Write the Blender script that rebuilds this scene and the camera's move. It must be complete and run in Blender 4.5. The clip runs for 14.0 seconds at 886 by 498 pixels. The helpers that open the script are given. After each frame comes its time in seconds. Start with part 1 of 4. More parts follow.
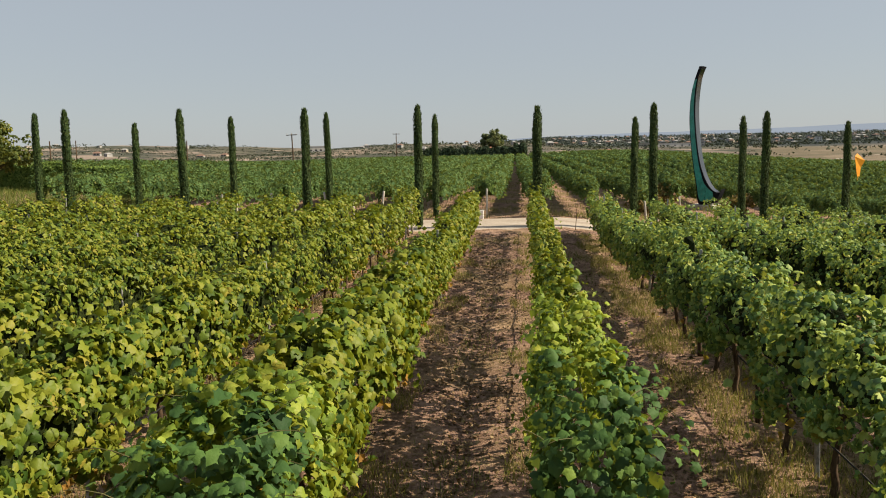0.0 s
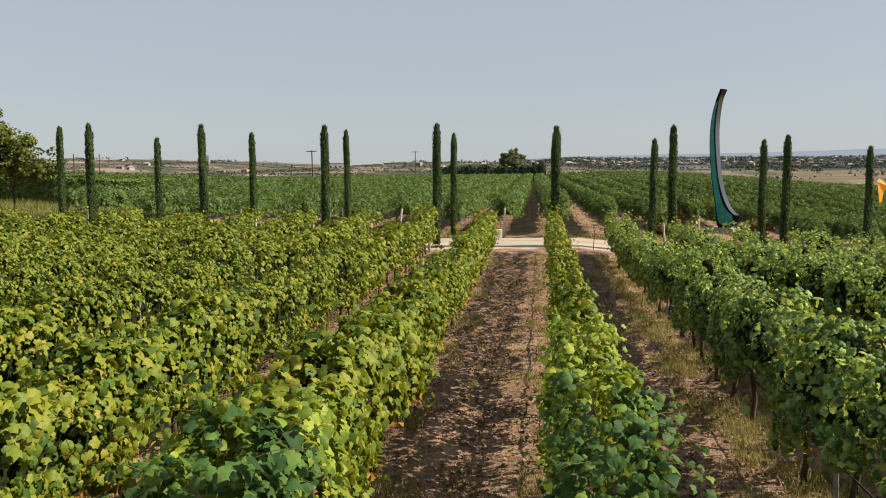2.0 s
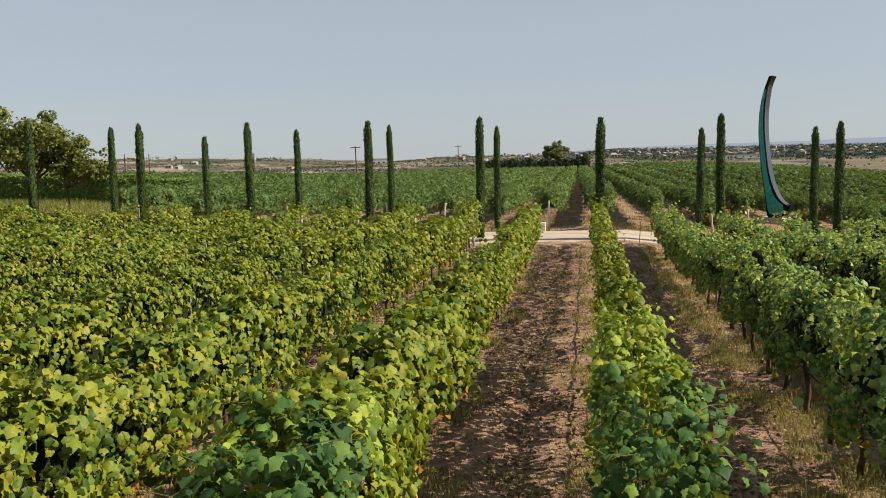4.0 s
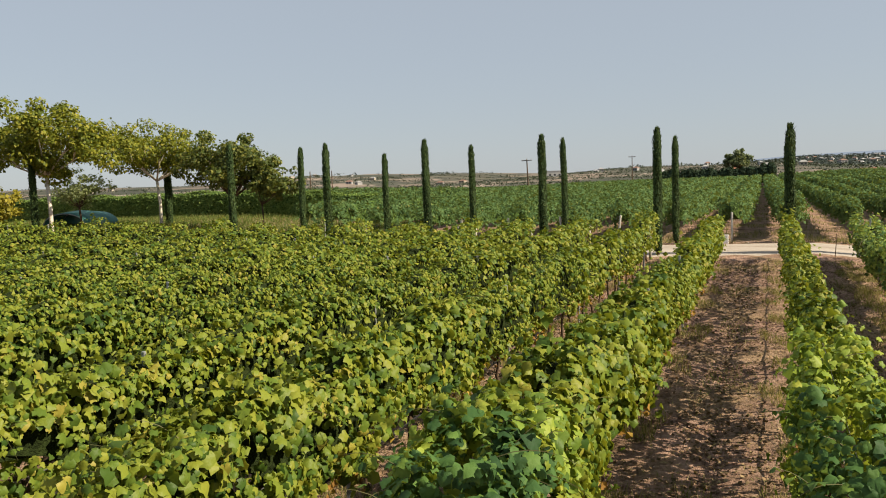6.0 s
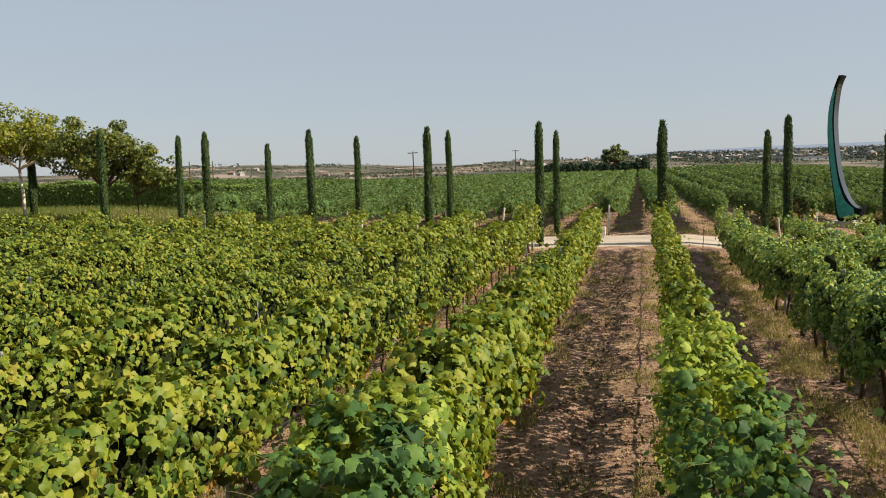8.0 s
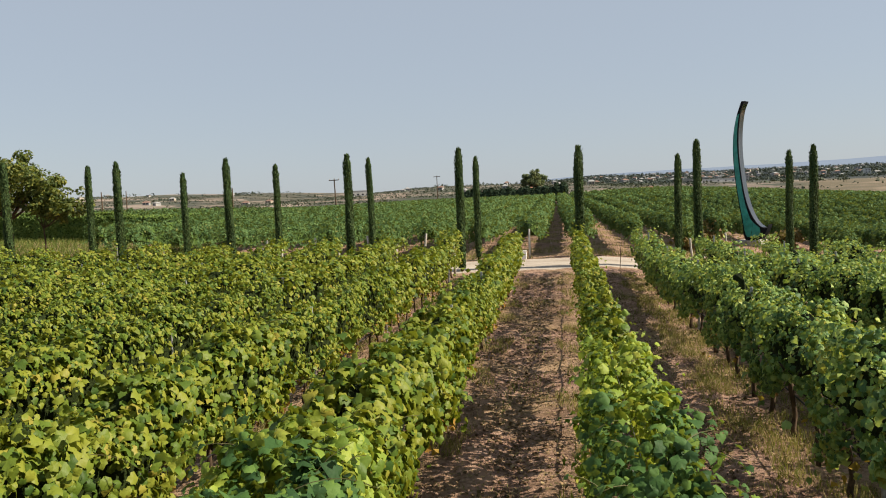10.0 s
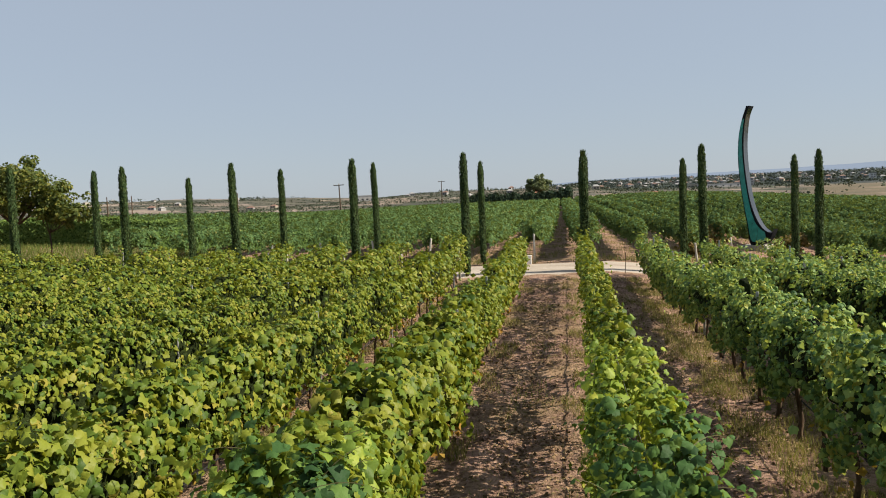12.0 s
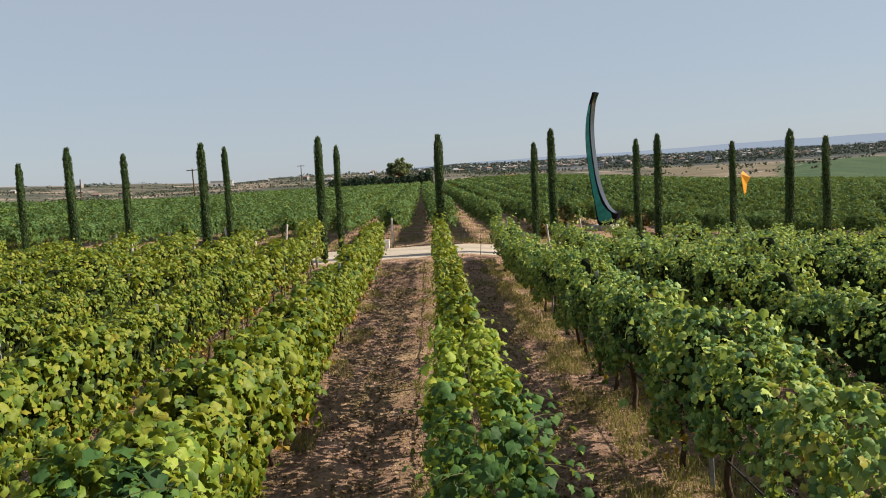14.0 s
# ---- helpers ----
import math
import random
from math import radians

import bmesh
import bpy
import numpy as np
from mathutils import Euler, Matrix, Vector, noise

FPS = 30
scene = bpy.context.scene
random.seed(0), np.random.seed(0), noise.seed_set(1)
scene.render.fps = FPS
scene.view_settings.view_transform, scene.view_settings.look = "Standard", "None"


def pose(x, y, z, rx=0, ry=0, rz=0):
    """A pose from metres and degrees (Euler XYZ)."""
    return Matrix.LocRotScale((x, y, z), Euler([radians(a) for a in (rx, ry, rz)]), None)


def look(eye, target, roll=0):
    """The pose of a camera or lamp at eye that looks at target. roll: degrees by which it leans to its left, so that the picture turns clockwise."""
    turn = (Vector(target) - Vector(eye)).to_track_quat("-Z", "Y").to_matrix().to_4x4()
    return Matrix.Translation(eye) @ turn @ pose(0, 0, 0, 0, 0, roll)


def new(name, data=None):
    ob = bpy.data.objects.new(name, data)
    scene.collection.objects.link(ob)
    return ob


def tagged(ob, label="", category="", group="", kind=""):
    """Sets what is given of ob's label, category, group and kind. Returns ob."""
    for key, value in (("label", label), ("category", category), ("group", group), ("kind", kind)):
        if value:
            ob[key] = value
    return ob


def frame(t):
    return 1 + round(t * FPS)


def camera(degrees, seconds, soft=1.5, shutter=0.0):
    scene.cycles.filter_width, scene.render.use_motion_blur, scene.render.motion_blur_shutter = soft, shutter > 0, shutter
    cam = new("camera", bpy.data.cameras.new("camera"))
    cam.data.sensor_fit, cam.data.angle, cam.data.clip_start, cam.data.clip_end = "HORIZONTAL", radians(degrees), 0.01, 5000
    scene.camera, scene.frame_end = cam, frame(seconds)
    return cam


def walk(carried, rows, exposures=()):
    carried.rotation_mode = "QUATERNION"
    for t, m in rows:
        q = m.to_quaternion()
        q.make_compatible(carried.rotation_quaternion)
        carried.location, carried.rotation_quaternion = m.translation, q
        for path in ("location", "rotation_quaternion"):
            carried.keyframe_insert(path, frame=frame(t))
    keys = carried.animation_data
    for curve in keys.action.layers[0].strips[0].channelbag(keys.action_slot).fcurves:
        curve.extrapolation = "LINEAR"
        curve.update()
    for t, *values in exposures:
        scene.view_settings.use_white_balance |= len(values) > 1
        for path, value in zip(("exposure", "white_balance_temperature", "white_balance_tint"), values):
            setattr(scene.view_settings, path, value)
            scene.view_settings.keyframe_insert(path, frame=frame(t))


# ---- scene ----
cam = camera(58.4, 14.0, soft=1.0)
PATH = [
    (0, (0.198, -1.239, 3.184), (0.013, 0.739, 2.948), -1.2),
    (0.5, (0.141, -1.267, 3.204), (-0.353, 0.657, 2.968), -2.0),
    (1, (0.119, -1.265, 3.2), (-0.509, 0.621, 2.974), -2.1),
    (1.5, (0.127, -1.322, 3.186), (-0.358, 0.607, 2.974), -1.3),
    (2, (0.206, -1.24, 3.197), (-0.022, 0.738, 3.007), -0.3),
    (4.5, (0.194, -1.253, 3.183), (-0.247, 0.687, 2.977), -2.2),
    (5, (0.128, -1.347, 3.204), (-0.524, 0.535, 3.021), -2.6),
    (5.5, (0.104, -1.357, 3.208), (-0.631, 0.495, 3.041), -2.5),
    (6, (0.122, -1.361, 3.208), (-0.627, 0.486, 3.05), -2.2),
    (6.5, (0.114, -1.384, 3.206), (-0.642, 0.461, 3.054), -1.8),
    (7, (0.113, -1.345, 3.198), (-0.571, 0.527, 3.03), -1.4),
    (7.5, (0.115, -1.296, 3.195), (-0.445, 0.615, 3.008), -1.5),
    (8, (0.122, -1.284, 3.191), (-0.356, 0.65, 3.004), -1.7),
    (8.5, (0.145, -1.253, 3.207), (-0.239, 0.702, 3.038), -2.1),
    (9, (0.168, -1.234, 3.202), (-0.131, 0.738, 3.055), -2.3),
    (11.5, (0.159, -1.244, 3.202), (-0.128, 0.731, 3.082), -2.7),
    (12, (0.154, -1.252, 3.202), (-0.145, 0.723, 3.086), -2.6),
    (12.5, (0.15, -1.247, 3.207), (-0.152, 0.727, 3.091), -2.6),
    (13, (0.174, -1.224, 3.194), (-0.104, 0.753, 3.086), -2.2),
    (13.5, (0.239, -1.163, 3.193), (0.058, 0.825, 3.068), -2.1),
    (14, (0.366, -1.149, 3.207), (0.408, 0.843, 3.034), -3.1),
]
EXPOSURES = [(0, 0.30, 7100, 10), (1.5, 0.40, 7000, 10), (5, 0.36, 6900, 10), (9, 0.40, 6800, 10), (12, 0.34, 6500, 10), (14, 0.36, 6550, 10)]
walk(cam, [(t, look(eye, target, roll)) for t, eye, target, roll in PATH], EXPOSURES)

# ---- world, sun ----
SUN_AZ, SUN_EL = 1.0, 37.0          # degrees from +x towards +y, and above the horizon
world = bpy.data.worlds.new("sky")
scene.world = world
world.use_nodes = True
wn = world.node_tree.nodes
sky = wn.new("ShaderNodeTexSky")
sky.sky_type = "NISHITA"
sky.sun_disc = False
sky.sun_elevation = radians(SUN_EL)
sky.sun_rotation = radians(90.0 - SUN_AZ)
sky.altitude, sky.air_density, sky.dust_density, sky.ozone_density = 50.0, 1.0, 0.6, 2.2
haze = wn.new("ShaderNodeMix")
haze.data_type = "RGBA"
haze.inputs[0].default_value = 0.76
haze.inputs[7].default_value = (4.15, 4.74, 5.55, 1.0)
world.node_tree.links.new(sky.outputs[0], haze.inputs[6])
world.node_tree.links.new(haze.outputs[2], wn["Background"].inputs[0])
wn["Background"].inputs[1].default_value = 0.086
sun = new("sun", bpy.data.lights.new("sun", "SUN"))
sun.data.energy, sun.data.angle, sun.data.color = 7.0, radians(0.6), (1.0, 0.90, 0.72)
sd = Vector((math.cos(radians(SUN_EL)) * math.cos(radians(SUN_AZ)), math.cos(radians(SUN_EL)) * math.sin(radians(SUN_AZ)), math.sin(radians(SUN_EL))))
sun.matrix_world = look((30, 5, 40), Vector((30, 5, 40)) - sd)


# ---- materials ----
class Mat:
    """A small builder for node materials."""

    def __init__(self, name, rough=0.8, metal=0.0, spec=0.3):
        self.m = bpy.data.materials.new(name)
        self.m.use_nodes = True
        self.t = self.m.node_tree
        self.b = self.t.nodes["Principled BSDF"]
        self.b.inputs["Roughness"].default_value = rough
        self.b.inputs["Metallic"].default_value = metal
        self.b.inputs["Specular IOR Level"].default_value = spec
        self.co = None

    def node(self, kind, **inputs):
        n = self.t.nodes.new(kind)
        for k, v in inputs.items():
            key = int(k[1:]) if k[0] == "i" and k[1:].isdigit() else k
            if isinstance(v, bpy.types.NodeSocket):
                self.t.links.new(v, n.inputs[key])
            else:
                n.inputs[key].default_value = v
        return n

    def coords(self, scale=(1, 1, 1)):
        if self.co is None:
            g = self.t.nodes.new("ShaderNodeNewGeometry")
            self.co = g.outputs["Position"]
        if scale == (1, 1, 1):
            return self.co
        return self.mul(self.co, scale)

    def mul(self, v, scale):
        n = self.t.nodes.new("ShaderNodeVectorMath")
        n.operation = "MULTIPLY"
        self.t.links.new(v, n.inputs[0])
        n.inputs[1].default_value = scale
        return n.outputs[0]

    def noise(self, scale, detail=4.0, rough=0.6, stretch=(1, 1, 1)):
        return self.node("ShaderNodeTexNoise", Vector=self.coords(stretch), Scale=scale, Detail=detail, Roughness=rough).outputs["Fac"]

    def ramp(self, fac, *stops):
        n = self.t.nodes.new("ShaderNodeValToRGB")
        self.t.links.new(fac, n.inputs[0])
        e = n.color_ramp.elements
        while len(e) < len(stops):
            e.new(0.5)
        for el, (p, c) in zip(e, stops):
            el.position, el.color = p, (*c, 1.0)
        return n.outputs[0]

    def mix(self, fac, a, b, blend="MIX"):
        n = self.t.nodes.new("ShaderNodeMix")
        n.data_type, n.blend_type = "RGBA", blend
        for sock, v in ((n.inputs[0], fac), (n.inputs[6], a), (n.inputs[7], b)):
            if isinstance(v, bpy.types.NodeSocket):
                self.t.links.new(v, sock)
            else:
                sock.default_value = v if isinstance(v, float) else (*v, 1.0)
        return n.outputs[2]

    def maths(self, op, a, b=0.0, clamp=False):
        n = self.t.nodes.new("ShaderNodeMath")
        n.operation, n.use_clamp = op, clamp
        for sock, v in ((n.inputs[0], a), (n.inputs[1], b)):
            if isinstance(v, bpy.types.NodeSocket):
                self.t.links.new(v, sock)
            else:
                sock.default_value = v
        return n.outputs[0]

    def colour(self, c):
        if isinstance(c, bpy.types.NodeSocket):
            self.t.links.new(c, self.b.inputs["Base Color"])
        else:
            self.b.inputs["Base Color"].default_value = (*c, 1.0)
        return self

    def bump(self, height, strength, distance):
        n = self.node("ShaderNodeBump", Height=height, Strength=strength, Distance=distance)
        self.t.links.new(n.outputs[0], self.b.inputs["Normal"])
        return self

    def translucent(self, colour, share):
        tr = self.t.nodes.new("ShaderNodeBsdfTranslucent")
        if isinstance(colour, bpy.types.NodeSocket):
            self.t.links.new(colour, tr.inputs[0])
        else:
            tr.inputs[0].default_value = (*colour, 1.0)
        mx = self.t.nodes.new("ShaderNodeMixShader")
        mx.inputs[0].default_value = share
        self.t.links.new(self.b.outputs[0], mx.inputs[1])
        self.t.links.new(tr.outputs[0], mx.inputs[2])
        self.t.links.new(mx.outputs[0], self.t.nodes["Material Output"].inputs[0])
        return self


def leaf_material(name, stops, share=0.30, rough=0.5, patch=0.35, by_object=False, spec=0.2):
    """Leaves that vary one by one, and in drifts of a metre or two."""
    m = Mat(name, rough=rough, spec=spec)
    if by_object:
        rnd = m.t.nodes.new("ShaderNodeObjectInfo").outputs["Random"]
    else:
        rnd = m.t.nodes.new("ShaderNodeNewGeometry").outputs["Random Per Island"]
    drift = m.maths("MULTIPLY", m.maths("SUBTRACT", m.noise(0.9, 2.0), 0.5), patch * 2.0)
    fac = m.maths("ADD", rnd, drift, clamp=True)
    col = m.ramp(fac, *stops)
    vein = m.noise(60.0, 2.0)
    col = m.mix(m.maths("MULTIPLY", vein, 0.25), col, (0.05, 0.08, 0.01), "MIX")
    m.colour(col)
    m.bump(m.noise(45.0, 2.0), 0.35, 0.01)
    m.translucent(m.mix(0.5, col, (0.29, 0.30, 0.012), "MIX"), share)
    return m.m


VINE_STOPS = ((0.0, (0.035, 0.08, 0.015)), (0.3, (0.116, 0.176, 0.024)), (0.62, (0.2, 0.238, 0.03)), (0.95, (0.25, 0.265, 0.036)), (1.0, (0.32, 0.28, 0.05)))
# row ends: shade is put into the bluish stops, sun into the lime ones
SHADE_BLUE_STOPS = ((0.0, (0.024, 0.066, 0.026)), (0.4, (0.052, 0.122, 0.036)), (0.8, (0.09, 0.175, 0.044)), (1.0, (0.17, 0.26, 0.045)))
SUNLIT_LIME_STOPS = ((0.0, (0.09, 0.16, 0.03)), (0.4, (0.23, 0.33, 0.05)), (0.8, (0.34, 0.42, 0.07)), (1.0, (0.42, 0.42, 0.07)))
GREEN_STOPS = ((0.0, (0.036, 0.095, 0.045)), (0.3, (0.10, 0.21, 0.062)), (0.6, (0.26, 0.385, 0.115)), (0.92, (0.44, 0.53, 0.14)), (1.0, (0.36, 0.34, 0.06)))
# left rows yellower than right ones by variety, partly by light put into colour
M_VINE = leaf_material("vine_leaves_turning", VINE_STOPS)
M_VINE_GREEN = leaf_material("vine_leaves_green", GREEN_STOPS, share=0.38, rough=0.52, spec=0.2, patch=0.5)
M_VINE_SHADED = leaf_material("vine_leaves_shaded_blue", SHADE_BLUE_STOPS, share=0.3, rough=0.6, spec=0.15)
M_VINE_SUNLIT = leaf_material("vine_leaves_sunlit_lime", SUNLIT_LIME_STOPS, share=0.4)
M_SHADED_ONE = leaf_material("vine_leaf_shaded_single", SHADE_BLUE_STOPS, share=0.3, rough=0.6, by_object=True, patch=0.15, spec=0.15)
M_SUNLIT_ONE = leaf_material("vine_leaf_sunlit_single", SUNLIT_LIME_STOPS, share=0.4, by_object=True, patch=0.15)
M_VINE_ONE = leaf_material("vine_leaf_single", VINE_STOPS, by_object=True, patch=0.15)
M_GREEN_ONE = leaf_material("vine_leaf_green_single", GREEN_STOPS, by_object=True, patch=0.15)
M_VINE_FAR = leaf_material("vine_leaves_distant", ((0.0, (0.042, 0.092, 0.042)), (0.5, (0.085, 0.158, 0.062)), (0.95, (0.13, 0.205, 0.078)), (1.0, (0.20, 0.19, 0.06))), share=0.25, patch=0.12, rough=0.7, spec=0.08)
M_CYPRESS = leaf_material("cypress_foliage", ((0.0, (0.018, 0.04, 0.016)), (0.6, (0.035, 0.07, 0.024)), (1.0, (0.07, 0.10, 0.03))), share=0.08, rough=0.7, patch=0.15)
M_CONIFER = leaf_material("conifer_foliage", ((0.0, (0.014, 0.028, 0.022)), (0.6, (0.024, 0.044, 0.032)), (1.0, (0.04, 0.062, 0.04))), share=0.05, rough=0.8, patch=0.1, spec=0.1)
M_ROUND = leaf_material("round_tree_leaves", ((0.0, (0.09, 0.12, 0.06)), (0.6, (0.145, 0.18, 0.085)), (1.0, (0.20, 0.22, 0.10))), share=0.25, patch=0.15)
M_HEDGE = leaf_material("hedge_leaves", ((0.0, (0.07, 0.13, 0.035)), (0.5, (0.12, 0.20, 0.05)), (1.0, (0.19, 0.27, 0.07))), share=0.3, patch=0.15, rough=0.6, spec=0.12)
M_PLANE = leaf_material("plane_tree_leaves", ((0.0, (0.07, 0.10, 0.02)), (0.4, (0.17, 0.20, 0.025)), (0.75, (0.245, 0.25, 0.03)), (1.0, (0.33, 0.29, 0.04))), share=0.35)
M_DARKLEAF = leaf_material("dark_tree_leaves", ((0.0, (0.035, 0.055, 0.018)), (0.6, (0.085, 0.115, 0.03)), (1.0, (0.23, 0.22, 0.05))), share=0.3)
M_OLIVE = leaf_material("young_tree_leaves", ((0.0, (0.16, 0.20, 0.09)), (0.6, (0.26, 0.31, 0.15)), (1.0, (0.34, 0.38, 0.20))), share=0.5)
M_YELLOW = leaf_material("yellow_bush_leaves", ((0.0, (0.16, 0.15, 0.02)), (0.6, (0.32, 0.27, 0.03)), (1.0, (0.42, 0.34, 0.06))), share=0.35)
M_GRASS = leaf_material("dry_grass", ((0.0, (0.08, 0.11, 0.03)), (0.4, (0.20, 0.20, 0.06)), (0.7, (0.38, 0.30, 0.13)), (1.0, (0.46, 0.36, 0.19))), share=0.3, rough=0.7)
M_GREENGRASS = leaf_material("green_grass", ((0.0, (0.05, 0.09, 0.022)), (0.5, (0.10, 0.145, 0.035)), (0.85, (0.17, 0.18, 0.055)), (1.0, (0.28, 0.24, 0.10))), share=0.3, rough=0.7)
M_LITTER = leaf_material("dead_leaves", ((0.0, (0.06, 0.035, 0.02)), (0.5, (0.15, 0.085, 0.05)), (0.8, (0.27, 0.17, 0.10)), (1.0, (0.36, 0.26, 0.15))), share=0.05, rough=0.8)
# scrub and distant trees greyed: the air's haze is put into their colour
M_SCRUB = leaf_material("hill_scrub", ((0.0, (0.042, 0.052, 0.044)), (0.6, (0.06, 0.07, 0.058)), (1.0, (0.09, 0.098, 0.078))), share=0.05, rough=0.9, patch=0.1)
M_WOODS_HAZED = leaf_material("distant_woods_hazed", ((0.0, (0.034, 0.046, 0.052)), (0.6, (0.05, 0.064, 0.07)), (1.0, (0.08, 0.092, 0.092))), share=0.05, rough=0.9, patch=0.1)
M_SHOOT = Mat("young_shoots", rough=0.7).colour((0.085, 0.08, 0.028)).m
# near-black: the shade deep between leaves is put into this colour
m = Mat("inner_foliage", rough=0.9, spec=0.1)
M_CORE_SHADE = m.colour(m.ramp(m.noise(9.0, 4.0), (0.3, (0.008, 0.014, 0.004)), (0.7, (0.026, 0.038, 0.009)))).bump(m.noise(12.0), 1.0, 0.1).m
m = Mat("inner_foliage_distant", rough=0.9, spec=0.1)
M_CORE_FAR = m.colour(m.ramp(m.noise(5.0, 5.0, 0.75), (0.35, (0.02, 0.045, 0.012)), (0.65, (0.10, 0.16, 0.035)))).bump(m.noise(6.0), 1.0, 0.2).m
m = Mat("vine_bark", rough=0.95, spec=0.1)
M_BARK = m.colour(m.ramp(m.noise(30.0, 5.0, stretch=(1, 1, 0.15)), (0.3, (0.03, 0.02, 0.014)), (0.7, (0.13, 0.09, 0.06)))).bump(m.noise(50.0, 3.0, stretch=(1, 1, 0.1)), 1.0, 0.02).m
m = Mat("pale_bark", rough=0.8, spec=0.2)
M_PALEBARK = m.colour(m.ramp(m.noise(7.0, 4.0), (0.33, (0.34, 0.28, 0.20)), (0.5, (0.60, 0.54, 0.45)), (0.7, (0.72, 0.68, 0.60)))).bump(m.noise(20.0), 0.5, 0.02).m
m = Mat("weathered_post", rough=0.85, spec=0.2)
M_POST = m.colour(m.ramp(m.noise(12.0, 4.0, stretch=(1, 1, 0.3)), (0.3, (0.25, 0.23, 0.20)), (0.7, (0.50, 0.48, 0.44)))).bump(m.noise(40.0), 0.4, 0.01).m
m = Mat("galvanised_stake", rough=0.5, metal=0.6)
M_STAKE = m.colour(m.ramp(m.noise(25.0, 3.0), (0.3, (0.22, 0.23, 0.23)), (0.7, (0.42, 0.43, 0.43)))).m
M_WIRE = Mat("galvanised_wire", rough=0.45, metal=0.8).colour((0.35, 0.35, 0.34)).m
M_DRIP = Mat("black_drip_pipe", rough=0.6).colour((0.02, 0.02, 0.022)).m

# soil, fields and hills, all in one sheet
m = Mat("soil_and_fields", rough=0.95, spec=0.1)
sep = m.node("ShaderNodeSeparateXYZ", Vector=m.coords())
fine = m.noise(14.0, 6.0, 0.7)
mid = m.noise(1.6, 5.0, 0.65)
soil = m.ramp(m.maths("ADD", m.maths("MULTIPLY", fine, 0.5), m.maths("MULTIPLY", mid, 0.5)), (0.34, (0.08, 0.049, 0.037)), (0.46, (0.215, 0.132, 0.098)), (0.54, (0.37, 0.236, 0.18)), (0.69, (0.52, 0.355, 0.275)))
dry = m.ramp(m.noise(5.0, 4.0), (0.4, (0.20, 0.17, 0.07)), (0.6, (0.36, 0.27, 0.13)))
soil = m.mix(m.maths("MULTIPLY", m.maths("SUBTRACT", m.noise(0.35, 3.0), 0.45, clamp=True), 2.5, clamp=True), soil, dry)
warp = m.node("ShaderNodeTexNoise", Vector=m.coords((0.02, 0.02, 0.0)), Scale=1.0, Detail=3.0)
bent_co = m.node("ShaderNodeVectorMath", i0=m.coords((1.0, 0.62, 0.0)), i1=m.mul(warp.outputs["Color"], (70.0, 40.0, 0.0)))
cells = m.node("ShaderNodeTexVoronoi", Vector=bent_co.outputs[0], Scale=0.026)
sepc = m.node("ShaderNodeSeparateColor", Color=cells.outputs["Color"])
# field tones greyed towards blue, painting in the haze over the hills
fields = m.ramp(sepc.outputs[0], (0.0, (0.055, 0.06, 0.046)), (0.25, (0.085, 0.08, 0.062)), (0.4, (0.145, 0.12, 0.10)), (0.6, (0.30, 0.24, 0.20)), (0.7, (0.065, 0.07, 0.056)), (0.85, (0.085, 0.085, 0.065)), (1.0, (0.235, 0.185, 0.15)))
scrubby = m.ramp(m.noise(0.05, 8.0, 0.75, stretch=(0.5, 0.32, 1)), (0.50, (0, 0, 0)), (0.56, (1, 1, 1)))
fields = m.mix(m.maths("MULTIPLY", scrubby, 0.8), fields, (0.048, 0.055, 0.047))
far = m.maths("MULTIPLY", m.maths("SUBTRACT", sep.outputs[1], 172.0), 0.2, clamp=True)
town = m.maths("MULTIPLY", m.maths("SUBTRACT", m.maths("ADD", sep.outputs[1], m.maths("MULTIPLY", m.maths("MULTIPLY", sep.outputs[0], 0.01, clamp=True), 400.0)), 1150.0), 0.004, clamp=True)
# bluish-dark aerial haze painted into the ground round the far town
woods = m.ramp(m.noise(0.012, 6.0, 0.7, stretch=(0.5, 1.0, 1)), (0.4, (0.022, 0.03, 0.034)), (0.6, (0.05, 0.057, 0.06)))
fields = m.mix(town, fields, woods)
bearing = m.maths("DIVIDE", sep.outputs[0], m.maths("MAXIMUM", sep.outputs[1], 1.0))
stubble = m.ramp(m.noise(0.06, 5.0, 0.7, stretch=(0.3, 1.5, 1)), (0.35, (0.085, 0.08, 0.055)), (0.5, (0.15, 0.12, 0.083)), (0.65, (0.19, 0.152, 0.108)))
across = m.maths("MULTIPLY", m.maths("SUBTRACT", bearing, 0.27), 22.0, clamp=True)
depth = m.maths("MULTIPLY", m.maths("SUBTRACT", 790.0, sep.outputs[1]), 0.01, clamp=True)
fields = m.mix(m.maths("MULTIPLY", m.maths("MULTIPLY", across, depth), 0.75), fields, stubble)
crop = m.ramp(m.noise(0.09, 4.0, 0.6, stretch=(1.5, 0.3, 1)), (0.35, (0.034, 0.064, 0.034)), (0.65, (0.058, 0.09, 0.044)))
east = m.maths("MULTIPLY", m.maths("SUBTRACT", bearing, m.maths("ADD", 0.425, m.maths("MULTIPLY", m.noise(0.01, 2.0), 0.04))), 60.0, clamp=True)
near_edge = m.maths("MULTIPLY", m.maths("SUBTRACT", 640.0, sep.outputs[1]), 0.05, clamp=True)
fields = m.mix(m.maths("MULTIPLY", east, near_edge), fields, crop)
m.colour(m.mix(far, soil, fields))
m.bump(m.maths("ADD", fine, m.noise(55.0, 3.0)), 0.9, 0.05)
M_GROUND = m.m
m = Mat("pale_gravel_road", rough=0.9, spec=0.2)
